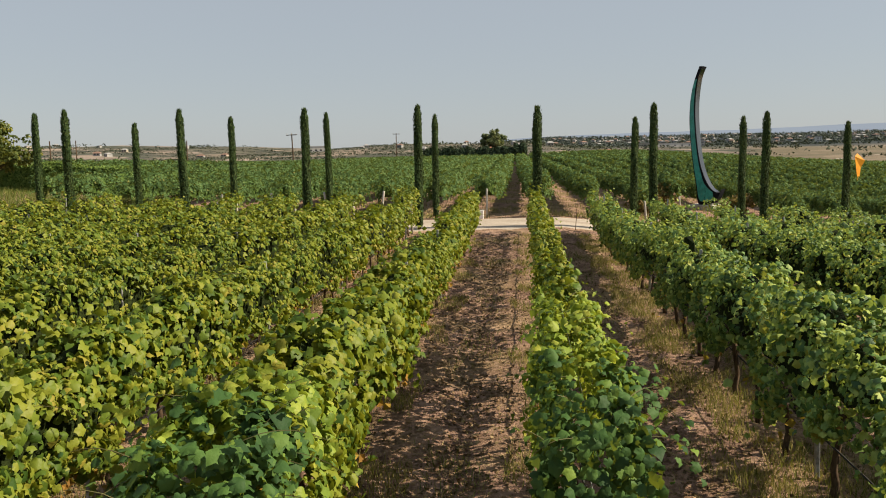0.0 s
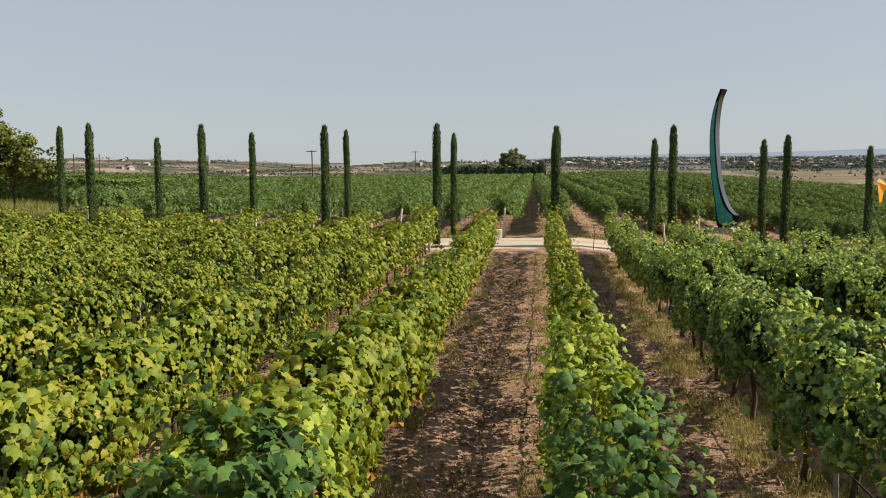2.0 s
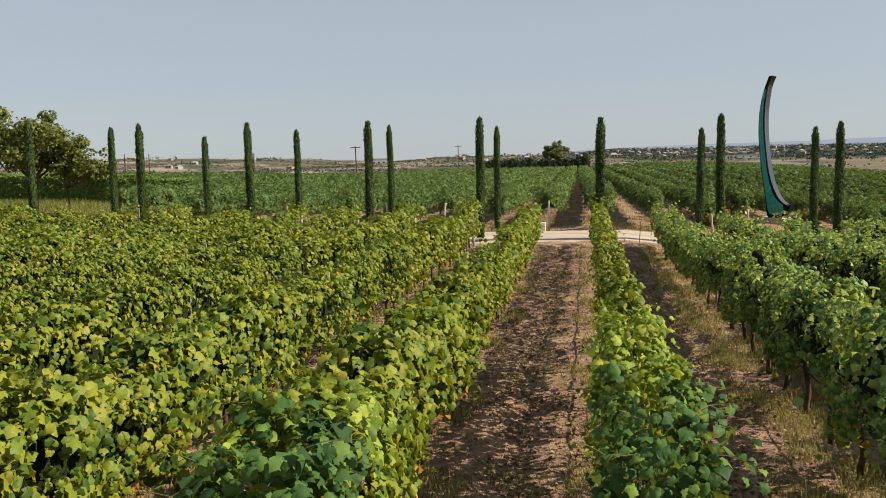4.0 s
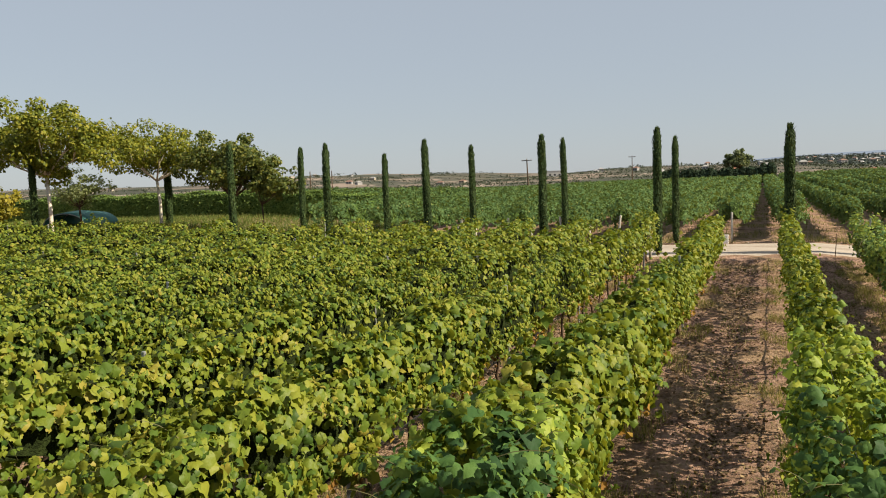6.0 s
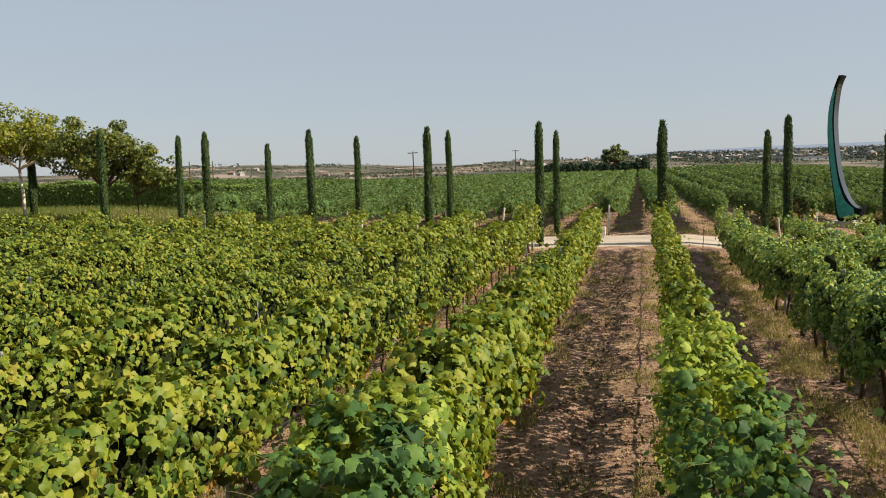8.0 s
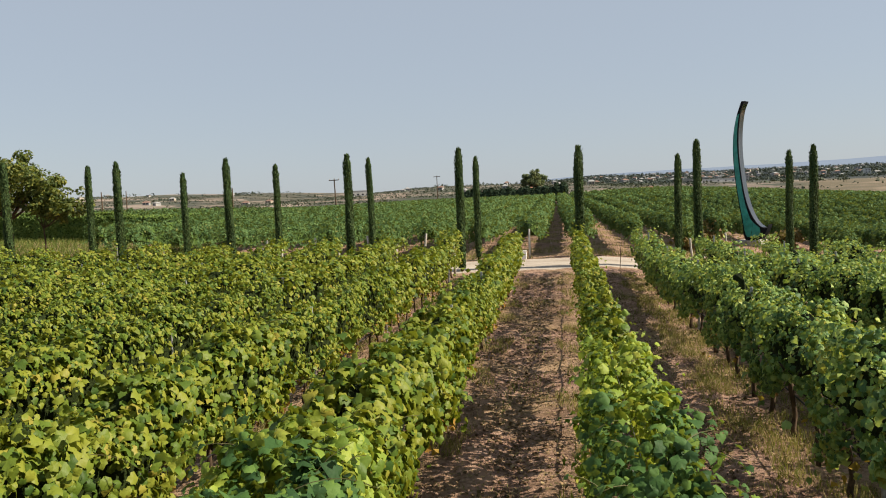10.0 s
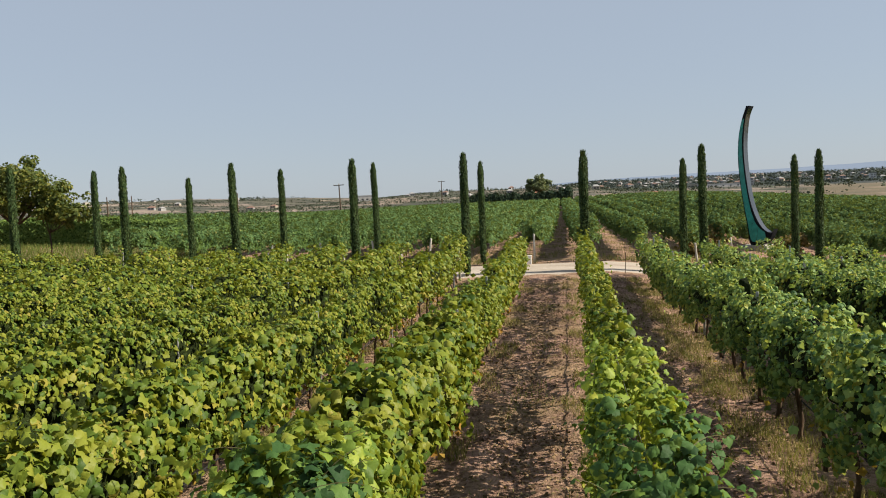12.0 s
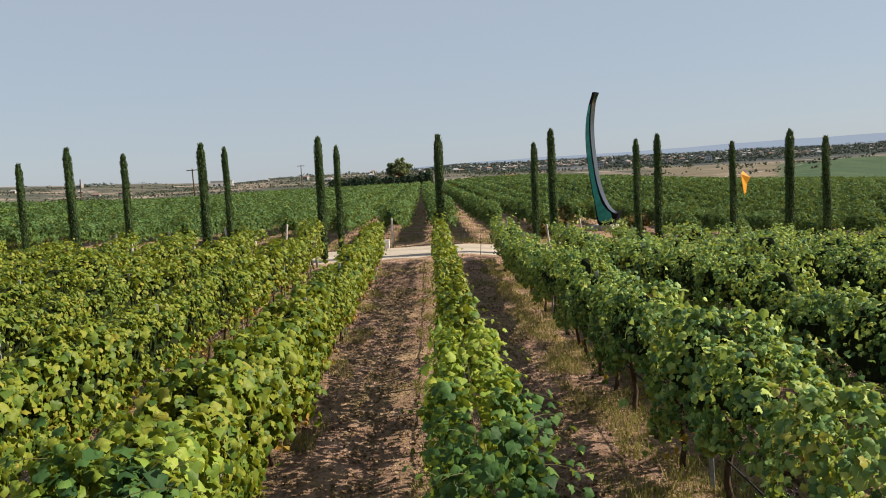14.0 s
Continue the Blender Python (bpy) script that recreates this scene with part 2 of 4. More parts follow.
M_ROAD = m.colour(m.ramp(m.maths("ADD", m.maths("MULTIPLY", m.noise(18.0, 5.0), 0.4), m.maths("MULTIPLY", m.noise(0.8, 4.0, stretch=(0.4, 2.0, 1)), 0.6)), (0.35, (0.26, 0.21, 0.17)), (0.5, (0.36, 0.31, 0.26)), (0.65, (0.45, 0.40, 0.35)))).bump(m.noise(40.0), 0.6, 0.02).m
m = Mat("dark_steel", rough=0.7, spec=0.06)
M_STEEL = m.colour(m.ramp(m.noise(4.0), (0.3, (0.006, 0.007, 0.009)), (0.7, (0.012, 0.013, 0.016)))).m
m = Mat("grey_metal", rough=0.24, metal=1.0)
M_GREYMETAL = m.colour(m.ramp(m.noise(3.0, 5.0, stretch=(1, 1, 0.3)), (0.3, (0.15, 0.15, 0.15)), (0.7, (0.22, 0.217, 0.213)))).m
m = Mat("teal_glass", rough=0.3, spec=0.5)
M_TEAL = m.colour(m.ramp(m.noise(5.0, 3.0), (0.3, (0.015, 0.17, 0.15)), (0.7, (0.03, 0.30, 0.26)))).bump(m.noise(9.0), 0.2, 0.02).m
m = Mat("orange_paint", rough=0.5)
M_ORANGE = m.colour(m.ramp(m.noise(4.0), (0.3, (0.75, 0.27, 0.015)), (0.7, (0.85, 0.36, 0.03)))).m
m = Mat("green_tarpaulin", rough=0.6)
M_TARP = m.colour(m.ramp(m.noise(3.0), (0.3, (0.03, 0.13, 0.115)), (0.7, (0.06, 0.19, 0.16)))).bump(m.noise(4.0), 0.5, 0.05).m
# white kept dull: haze over the far houses is put into the colour
m = Mat("white_plaster", rough=0.9)
M_WHITE = m.colour(m.ramp(m.noise(0.5), (0.3, (0.42, 0.41, 0.39)), (0.7, (0.56, 0.55, 0.53)))).m
m = Mat("white_enamel", rough=0.4)
M_ENAMEL = m.colour(m.ramp(m.noise(8.0), (0.3, (0.72, 0.71, 0.68)), (0.7, (0.82, 0.81, 0.79)))).m
m = Mat("cream_plaster", rough=0.9)
M_CREAM = m.colour(m.ramp(m.noise(0.5), (0.3, (0.28, 0.25, 0.20)), (0.7, (0.38, 0.34, 0.28)))).m
# plaster greyed to paint in the haze over the town
m = Mat("haze_greyed_plaster", rough=0.95)
M_TOWN = m.colour(m.ramp(m.noise(0.3), (0.3, (0.21, 0.212, 0.22)), (0.7, (0.31, 0.307, 0.305)))).m
m = Mat("clay_tiles", rough=0.85)
M_TILE = m.colour(m.ramp(m.noise(2.0, 4.0), (0.3, (0.22, 0.10, 0.065)), (0.7, (0.33, 0.15, 0.10)))).bump(m.noise(6.0, 2.0, stretch=(1, 6, 1)), 0.6, 0.1).m
# roof tiles with their orange dulled by painted haze
m = Mat("haze_greyed_tiles", rough=0.9)
M_HAZETILE = m.colour(m.ramp(m.noise(1.5, 4.0), (0.3, (0.16, 0.105, 0.085)), (0.7, (0.23, 0.145, 0.115)))).m
m = Mat("sheet_roof", rough=0.6)
M_SHEET = m.colour(m.ramp(m.noise(0.3), (0.3, (0.36, 0.37, 0.38)), (0.7, (0.50, 0.51, 0.52)))).m
M_WINDOW = Mat("dark_window_glass", rough=0.15, spec=0.5).colour((0.03, 0.035, 0.04)).m
# pale blue emission stands in for haze; the ridge is no light source
m = Mat("distant_ridge_glow", rough=1.0, spec=0.0)
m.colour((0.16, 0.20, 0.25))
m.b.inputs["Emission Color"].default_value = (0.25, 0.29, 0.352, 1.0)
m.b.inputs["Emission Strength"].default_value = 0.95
M_RIDGE_GLOW = m.m


# ---- building helpers ----
def mesh_np(name, verts, faces, mat, smooth=False):
    """A mesh from arrays; all faces have the same number of corners."""
    me = bpy.data.meshes.new(name)
    verts, faces = np.asarray(verts, dtype=np.float32), np.asarray(faces, dtype=np.int32)
    n = faces.shape[1]
    me.vertices.add(len(verts))
    me.vertices.foreach_set("co", verts.ravel())
    me.loops.add(faces.size)
    me.loops.foreach_set("vertex_index", faces.ravel())
    me.polygons.add(len(faces))
    me.polygons.foreach_set("loop_start", np.arange(0, faces.size, n, dtype=np.int32))
    me.polygons.foreach_set("use_smooth", np.full(len(faces), smooth))
    me.update(calc_edges=True)
    me.materials.append(mat)
    return me


def mesh_py(name, verts, faces, mat, smooth=False):
    me = bpy.data.meshes.new(name)
    me.from_pydata([tuple(v) for v in verts], [], [tuple(f) for f in faces])
    me.polygons.foreach_set("use_smooth", [smooth] * len(me.polygons))
    me.update()
    me.materials.append(mat)
    return me


def part(name, me, parent=None, label="", at=None):
    ob = new(name, me)
    ob.parent = parent
    if at is not None:
        ob.matrix_basis = at
    return tagged(ob, label)


def thing(name, at, label, category, group="", kind=""):
    ob = new(name)
    ob.empty_display_size = 0.2
    ob.matrix_basis = at
    return tagged(ob, label, category, group, kind)


def tube(points, radii, sides=7):
    """A closed tube along points."""
    pts, v, f = [Vector(p) for p in points], [], []
    for i, p in enumerate(pts):
        d = (pts[min(i + 1, len(pts) - 1)] - pts[max(i - 1, 0)]).normalized()
        a = d.cross(Vector((0.31, 0.95, 0.1))).normalized()
        b = d.cross(a)
        for k in range(sides):
            w = 2 * math.pi * k / sides
            v.append(p + (a * math.cos(w) + b * math.sin(w)) * radii[i])
    for i in range(len(pts) - 1):
        for k in range(sides):
            k2 = (k + 1) % sides
            f.append((i * sides + k, i * sides + k2, (i + 1) * sides + k2, (i + 1) * sides + k))
    f.append(tuple(range(sides))[::-1])
    f.append(tuple(range((len(pts) - 1) * sides, len(pts) * sides)))
    return v, f


def join(*vfs):
    v, f = [], []
    for vv, ff in vfs:
        n = len(v)
        v += [tuple(p) for p in vv]
        f += [tuple(i + n for i in q) for q in ff]
    return v, f


def box(cx, cy, cz, sx, sy, sz, bevel=0.0):
    """A box with chamfered upright and top edges, resting with its middle at cx, cy, cz."""
    hx, hy, hz, b = sx / 2, sy / 2, sz / 2, min(bevel, sx / 3, sy / 3, sz / 3)
    if b <= 0:
        v = [(cx + i * hx, cy + j * hy, cz + k * hz) for k in (-1, 1) for i, j in ((-1, -1), (1, -1), (1, 1), (-1, 1))]
        return v, [(3, 2, 1, 0), (4, 5, 6, 7), (0, 1, 5, 4), (1, 2, 6, 5), (2, 3, 7, 6), (3, 0, 4, 7)]
    v, f = [], []
    for z, s in ((-hz, 0), (hz - b, 0), (hz, b)):
        x, y = hx - s, hy - s
        for px, py in ((-x + b, -y), (x - b, -y), (x, -y + b), (x, y - b), (x - b, y), (-x + b, y), (-x, y - b), (-x, -y + b)):
            v.append((cx + px, cy + py, cz + z))
    for r in (0, 8):
        for k in range(8):
            f.append((r + k, r + (k + 1) % 8, r + 8 + (k + 1) % 8, r + 8 + k))
    f += [tuple(range(7, -1, -1)), tuple(range(16, 24))]
    return v, f


def frames(normals, tips):
    """Rotations whose third axis is the normal and whose second follows the tip."""
    n = normals / np.linalg.norm(normals, axis=1, keepdims=True)
    t = tips - n * np.sum(n * tips, axis=1, keepdims=True)
    t /= np.maximum(np.linalg.norm(t, axis=1, keepdims=True), 1e-6)
    return np.stack([np.cross(t, n), t, n], axis=2)


def scatter(shape, places, turns, sizes):
    """Copies of a small shape (vertices, triangles) as one pair of arrays."""
    tv, tf = np.array(shape[0], float), np.array(shape[1], int)
    v = np.einsum("nij,kj->nki", turns, tv) * sizes[:, None, None] + places[:, None, :]
    f = tf[None] + (np.arange(len(places)) * len(tv))[:, None, None]
    return v.reshape(-1, 3), f.reshape(-1, 3)


def fan(outline, centre):
    n = len(outline)
    return [centre, *outline], [(0, 1 + i, 1 + (i + 1) % n) for i in range(n)]


HALF = [(0.25, -0.15, -0.06), (0.50, 0.03, -0.17), (0.49, 0.27, -0.08), (0.56, 0.51, -0.20), (0.36, 0.69, -0.09)]
LEAF_FINE = fan([(0, 0.0, 0.03), *HALF, (0, 1.0, -0.34), *[(-x, y, z) for x, y, z in HALF[::-1]]], (0, 0.36, 0.13))


def bent(shape, fold, wave, cup, phase):
    """A leaf folded along its midrib, waved and cupped."""
    return [(x, y, z + fold * abs(x) + wave * math.sin(7 * y + 9 * x + phase) - cup * (x * x + (y - 0.4) ** 2)) for x, y, z in shape[0]], shape[1]


FINE_SET = [bent(LEAF_FINE, 0.35, 0.10, 0.0, 0.0), bent(LEAF_FINE, -0.1, 0.12, 0.35, 2.0), bent(LEAF_FINE, 0.1, 0.16, -0.3, 4.0), bent(LEAF_FINE, -0.45, 0.08, 0.1, 1.0)]
LEAF_MID = fan([(0, -0.05, 0.0), (0.54, 0.35, -0.22), (0, 1.0, -0.26), (-0.50, 0.25, -0.18)], (0.03, 0.38, 0.12))
NEEDLE = ([(-0.2, 0.0, 0.0), (0.2, 0.12, -0.03), (0, 1.0, 0.0)], [(0, 1, 2)])
LEAF_FAR = ([(0, -0.1, 0.0), (0.5, 0.4, -0.1), (0, 1.0, 0.0), (-0.5, 0.4, -0.1)], [(0, 1, 2), (0, 2, 3)])
LEAF_TRI = ([(-0.42, -0.05, 0.0), (0.45, 0.12, -0.05), (0.02, 0.95, 0.0)], [(0, 1, 2)])
BLADE = ([(-0.04, 0, 0), (0.04, 0, 0), (0.0, 1.0, 0.18)], [(0, 1, 2)])


def smooth(a, b, x):
    k = np.clip((np.asarray(x, float) - a) / (b - a), 0, 1)
    return k * k * (3 - 2 * k)


# ---- lie of the land ----
ROW_X0, ROW_STEP, ROW_Y0 = 0.68, 2.19, 3.5


def land(x, y):
    """The ground's height."""
    x, y = np.asarray(x, float), np.asarray(y, float)
    z = 0.42 * smooth(22, 34, y) + 0.75 * smooth(36, 170, y)
    z = z + 1.18 * smooth(10, 36, -x) * smooth(16, 34, y) * (1 - 0.9 * smooth(48, 115, y))
    z = z - 0.10 * np.clip(x - 2.0, 0, 17) * smooth(12, 27, y) * smooth(100, 36, y)
    z = z + 0.55 * np.exp(-((x - 9.8) / 2.6) ** 2 - ((y - 41.3) / 3.0) ** 2)
    z = z - (3.0 * smooth(12, 80, x) + 1.0 * smooth(70, 130, x)) * smooth(36, 105, y)
    z = z + 0.8 * smooth(110, 185, y) * np.exp(-((x - 28) / 22) ** 2)
    z = z - 0.9 * smooth(20, 70, -x) * smooth(60, 150, y)
    left = smooth(60, -120, x - 0.02 * y)
    hills = (y - 330) * 0.033 * left * smooth(200, 420, y)
    hills = np.where(y > 1000, 22.1 * left, hills)
    z = z + hills * (0.8 + 0.25 * np.sin(x * 0.011 + 1) + 0.12 * np.sin(x * 0.031))
    right = 1 - left
    z = z + right * (np.interp(y, (180, 260, 400, 600, 800, 1300, 2000, 2700, 4800), (0, -2.0, -1.2, 4.8, 7.5, 14, 31, 53, 60)) + 1.2 * np.sin(x * 0.013) * smooth(300, 600, y))
    z = z + 5.6 * np.exp(-((y - 470) / 80) ** 2) * smooth(0.43, 0.56, x / np.maximum(y, 1.0))
    near = smooth(29.0, 27.5, y) * smooth(-60, -40, -np.abs(x))
    ph = (x - ROW_X0) / ROW_STEP * 2 * np.pi
    z = z + near * (0.035 * np.cos(ph) - 0.02 * np.cos(2 * ph)) * smooth(-2, 1, y)
    return z


def lump(x, y, s, seed):
    return (np.sin(x * s + seed) * np.sin(y * s * 1.13 + seed * 2.1) + np.sin(x * s * 2.3 + y * s * 1.7 + seed * 3.3) * 0.5)


far_x = np.geomspace(50, 4600, 34)
xs = np.concatenate([-far_x[::-1], np.arange(-49.5, 49.6, 0.45), far_x])
ys = np.concatenate([-np.geomspace(4, 4600, 14)[::-1], np.arange(-3, 36, 0.45), np.arange(36, 200, 3.0), np.geomspace(200, 4800, 60)])
gx, gy = np.meshgrid(xs, ys)
gz = land(gx, gy) + np.where(gy < 34, 0.018 * lump(gx, gy, 2.3, 1.0) + 0.012 * lump(gx, gy, 5.1, 2.0), 0.0)
nx, ny = len(xs), len(ys)
ii, jj = np.meshgrid(np.arange(nx - 1), np.arange(ny - 1))
q = (jj * nx + ii).ravel()
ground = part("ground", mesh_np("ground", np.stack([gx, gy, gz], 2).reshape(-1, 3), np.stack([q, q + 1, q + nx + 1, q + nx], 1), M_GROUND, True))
tagged(ground, "reddish-brown vineyard soil running out to dry fields and low hills", "ground", kind="structure")


def road_mid(x):
    return 31.0 + 0.083 * (x + 1.5)


rv, rf = [], []
road_xs = np.arange(-24, 61, 1.0)
for i, x in enumerate(road_xs):
    for o, lift in ((-1.75, -0.02), (-1.45, 0.035), (-0.5, 0.05), (0.5, 0.05), (1.45, 0.035), (1.75, -0.02)):
        y = road_mid(x) + o + 0.05 * math.sin(x * 1.7 + o)
        rv.append((x, y, float(land(x, y)) + lift))
    if i:
        for k in range(5):
            a = (i - 1) * 6 + k
            rf.append((a, a + 6, a + 7, a + 1))
tagged(part("road", mesh_py("road", rv, rf, M_ROAD, True)), "pale gravel farm road crossing the ends of the rows", "road", kind="structure")

# ---- vines on this side of the road ----
rng = np.random.default_rng(7)


def row_end(x):
    return road_mid(x) - 2.6


def row_start(k):
    if k >= 0:
        return ROW_Y0
    return 2.3 if k == -1 else 2.2 + 0.5 * max(0, -6 - k)


def canopy(k, y):
    """Half width, underside and top of row k's foliage along y, above the ground."""
    p = k * 1.7
    left = k < 0
    half = 0.25 + 0.05 * np.sin(y * 1.1 + p) + 0.045 * np.sin(y * 2.7 + 2 * p) + 0.03 * np.sin(y * 6.1 + p)
    low = 0.70 + 0.10 * np.sin(y * 1.9 + 3 * p) + 0.07 * np.sin(y * 5.3 + p)
    top = 1.62 + 0.07 * np.sin(y * 0.9 + p * 1.3) + 0.06 * np.sin(y * 3.1 + p) + 0.05 * np.sin(y * 7.3 + 2 * p)
    if k == 0:
        half = half - 0.06 + 0.19 * smooth(8.5, 4.5, y)
    if k == 0:
        w = smooth(5.4, 4.2, y)
        half, low = half + 0.03 * w, low - 0.25 * w
    if k >= 1:
        half, low, top = half + 0.11, low + ((-0.10 + 0.14 * smooth(8, 5.5, y)) if k == 1 else -0.08) - 0.05 * np.sin(y * 2.1), top + 0.04
        if k < 12:
            bush = 0.55 * np.sin(y * 5.1 + p) + 0.45 * np.sin(y * 1.9 + 2 * p)
            half, top = half + 0.15 * bush, top + 0.16 * bush - {1: 0.30, 2: 0.24, 3: 0.26}.get(k, 0.10) * smooth(12, 21, y)
            low = low - 0.12 * smooth(12, 21, y)
        else:
            bush = np.sin(y * 2.9 + p) * np.sin(y * 1.07 + 2 * p)
            half, top = half + 0.17 * bush, top + 0.20 * bush
    if k == -1:
        w = smooth(11, 6, y)
        half, low, top = half + 0.10 * w + 0.06 * smooth(5.0, 3.0, y), low - 0.12, top - 0.06 + 0.10 * w
    if k == -2:
        low = low - 0.13
    if k <= -2:
        shoot = np.sin(y * 2.3 + p) * np.sin(y * 1.3 + 2 * p)
        half, top = half + (0.05 if k < -2 else 0.0) + 0.07 * shoot, top + 0.09 * shoot
    if k <= -3:
        low = low - 0.16
    if k >= 22:
        half = half - 0.04
    elif k >= 15:
        half, low = half + 0.13 + 0.22 * smooth(48, 80, y), low - 0.22 * smooth(38, 50, y)
    if k < 5:
        low = low - 0.35 * smooth(row_start(k) + 0.9, row_start(k), y)
    return half, low, top


def foliage(k, y, x0, r, size, inner=0.16, arc=(-0.36, 1.36)):
    """Places, turns and sizes of leaves round the canopy at the given stations."""
    a = r.uniform(*arc, len(y)) * np.pi
    thick = np.sin(y * 3.7 + a * 2.3 + k) * np.sin(y * 1.9 - a * 3.1 + 2 * k) + 0.6 * np.sin(y * 8.3 + a * 4.7)
    keep = thick > (r.uniform(-1.5, 0.2, len(y)) if 1 <= k < 11 else r.uniform(-1.9, -0.1, len(y)))
    y, a = y[keep], a[keep]
    n = len(y)
    half, low, top = canopy(k, y)
    ca, sa = np.cos(a), np.sin(a)
    mid, hh = (low + top) / 2, (top - low) / 2
    ux = np.sign(ca) * np.abs(ca) ** 0.45 * half
    uz = np.sign(sa) * np.abs(sa) ** 0.55 * hh
    depth = 1.0 - r.exponential(inner, n) + 0.10 * np.sin(y * 4.3 + a * 3.0) + 0.07 * np.sin(y * 9.1 - a * 5.0)
    stray = r.random(n) < 0.045
    depth = np.clip(np.where(stray, depth + r.uniform(0.1, 0.5, n), depth), 0.3, 1.6 if arc[0] < -0.3 else 1.12)
    px, pz = x0 + ux * depth, mid + uz * (0.85 * depth + 0.15)
    pz = pz + land(px, y)
    nrm = np.stack([ca * 0.8, r.normal(0, 0.5, n), sa * 0.5 + 0.35], 1) + r.normal(0, 0.42, (n, 3))
    tip = np.stack([ca * 0.5, r.normal(0, 0.7, n), np.full(n, -0.7)], 1) + r.normal(0, 0.5, (n, 3))
    return np.stack([px, y, pz], 1), frames(nrm, tip), size * np.clip(r.lognormal(-0.10, 0.30, n), 0.45, 1.45)


def shoots(k, x0, stations, r, length, size, side=0):
    """Loose canes that arch out of the canopy: their stems, and the leaves along them."""
    stems, P, N, T, S = [], [], [], [], []
    for y in stations:
        half, low, top = (float(q) for q in canopy(k, np.float64(y)))
        sd = side or r.choice((-1, 1))
        f = r.uniform(0.35, 1.0)
        p = np.array([x0 + sd * half * 0.7 * f, y, float(land(x0, y)) + low + (top - low) * (1.0 - 0.45 * f * f)])
        d = np.array([sd * r.uniform(0.3, 1.0), r.gauss(0, 0.5), r.uniform(0.1, 0.9)])
        steps = int(length * r.uniform(0.6, 1.3) / 0.09)
        pts = [p.copy()]
        for i in range(steps):
            d = d / np.linalg.norm(d) + np.array([0, r.gauss(0, 0.05), -0.2])
            p = p + 0.09 * d / np.linalg.norm(d)
            floor = float(land(p[0], p[1])) + 0.06
            if p[2] < floor:
                p[2], d[2] = floor, 0.05
            pts.append(p.copy())
            out = (-1) ** i
            P.append(p + np.array([r.gauss(0, 0.02), out * 0.04, r.gauss(0, 0.015)]))
            N.append((sd * 0.35 + r.gauss(0, 0.4), r.gauss(0, 0.4), 0.8))
            T.append((sd * 0.4, out * 0.8, -0.5 + r.gauss(0, 0.3)))
            S.append(size * r.uniform(0.75, 1.2) * (1.0 - 0.6 * i / steps))
        stems.append(tube(pts, [0.0038 - 0.0022 * i / len(pts) for i in range(len(pts))], 3))
    return join(*stems), np.array(P), frames(np.array(N), np.array(T)), np.array(S)


def core(k, x0, y0, y1, step=0.4, slim=1.0):
    """A hull inside a row: near-black for shade nearby, mottled green past the road."""
    y = np.arange(y0 + 0.2, y1, step)
    half, low, top = canopy(k, y)
    taper = np.clip(np.minimum(y - y[0], y[-1] - y) / 1.5, 0.02, 1)
    half, mid = half * taper * slim, low + 0.55 * (top - low)
    low, top = mid + (low - mid) * taper, mid + (top - mid) * taper
    ring = [(-0.42, 0.22), (-0.5, 0.7), (-0.25, 0.9), (0.25, 0.9), (0.5, 0.7), (0.42, 0.22)]
    v = np.stack([np.stack([x0 + u * half + 0.03 * np.sin(y * 8 + i), y, land(np.full_like(y, x0), y) + low + w * (top - low) + 0.03 * np.sin(y * 11 + 2 * i)], 1) for i, (u, w) in enumerate(ring)], 1)
    n, f = len(ring), []
    idx = np.arange(len(y) - 1) * n
    for i in range(n):
        j = (i + 1) % n
        f.append(np.stack([idx + i, idx + j, idx + n + j, idx + n + i], 1))
    return v.reshape(-1, 3), np.concatenate(f)


def trunk_shape(seed):
    r = random.Random(seed)
    pts, x, y = [], 0.0, 0.0
    for i in range(6):
        pts.append((x, y, i * 0.16 - 0.05))
        x += r.uniform(-0.045, 0.045)
        y += r.uniform(-0.05, 0.05)
    v1 = tube(pts, [0.045, 0.034, 0.03, 0.028, 0.032, 0.03], 6)
    e = pts[-1]
    arm = [tube([e, (e[0], e[1] + s * 0.25, e[2] + 0.06), (e[0], e[1] + s * 0.5, e[2] + 0.05)], [0.026, 0.02, 0.014], 5) for s in (-1, 1)]
    return mesh_py("trunk", *join(v1, *arm), M_BARK, True)


TRUNKS = [trunk_shape(s) for s in range(6)]
STAKE = mesh_py("stake", *join(box(0, 0, 0.80, 0.045, 0.035, 1.60, 0.006), box(0, 0.0, 1.50, 0.06, 0.012, 0.03)), M_STAKE)
WOODPOST = mesh_py("post", *tube([(0, 0, -0.1), (0.005, 0, 0.6), (0, 0.004, 1.2), (0, 0, 1.62), (0, 0, 1.64)], [0.05, 0.048, 0.046, 0.045, 0.03], 9), M_POST, True)

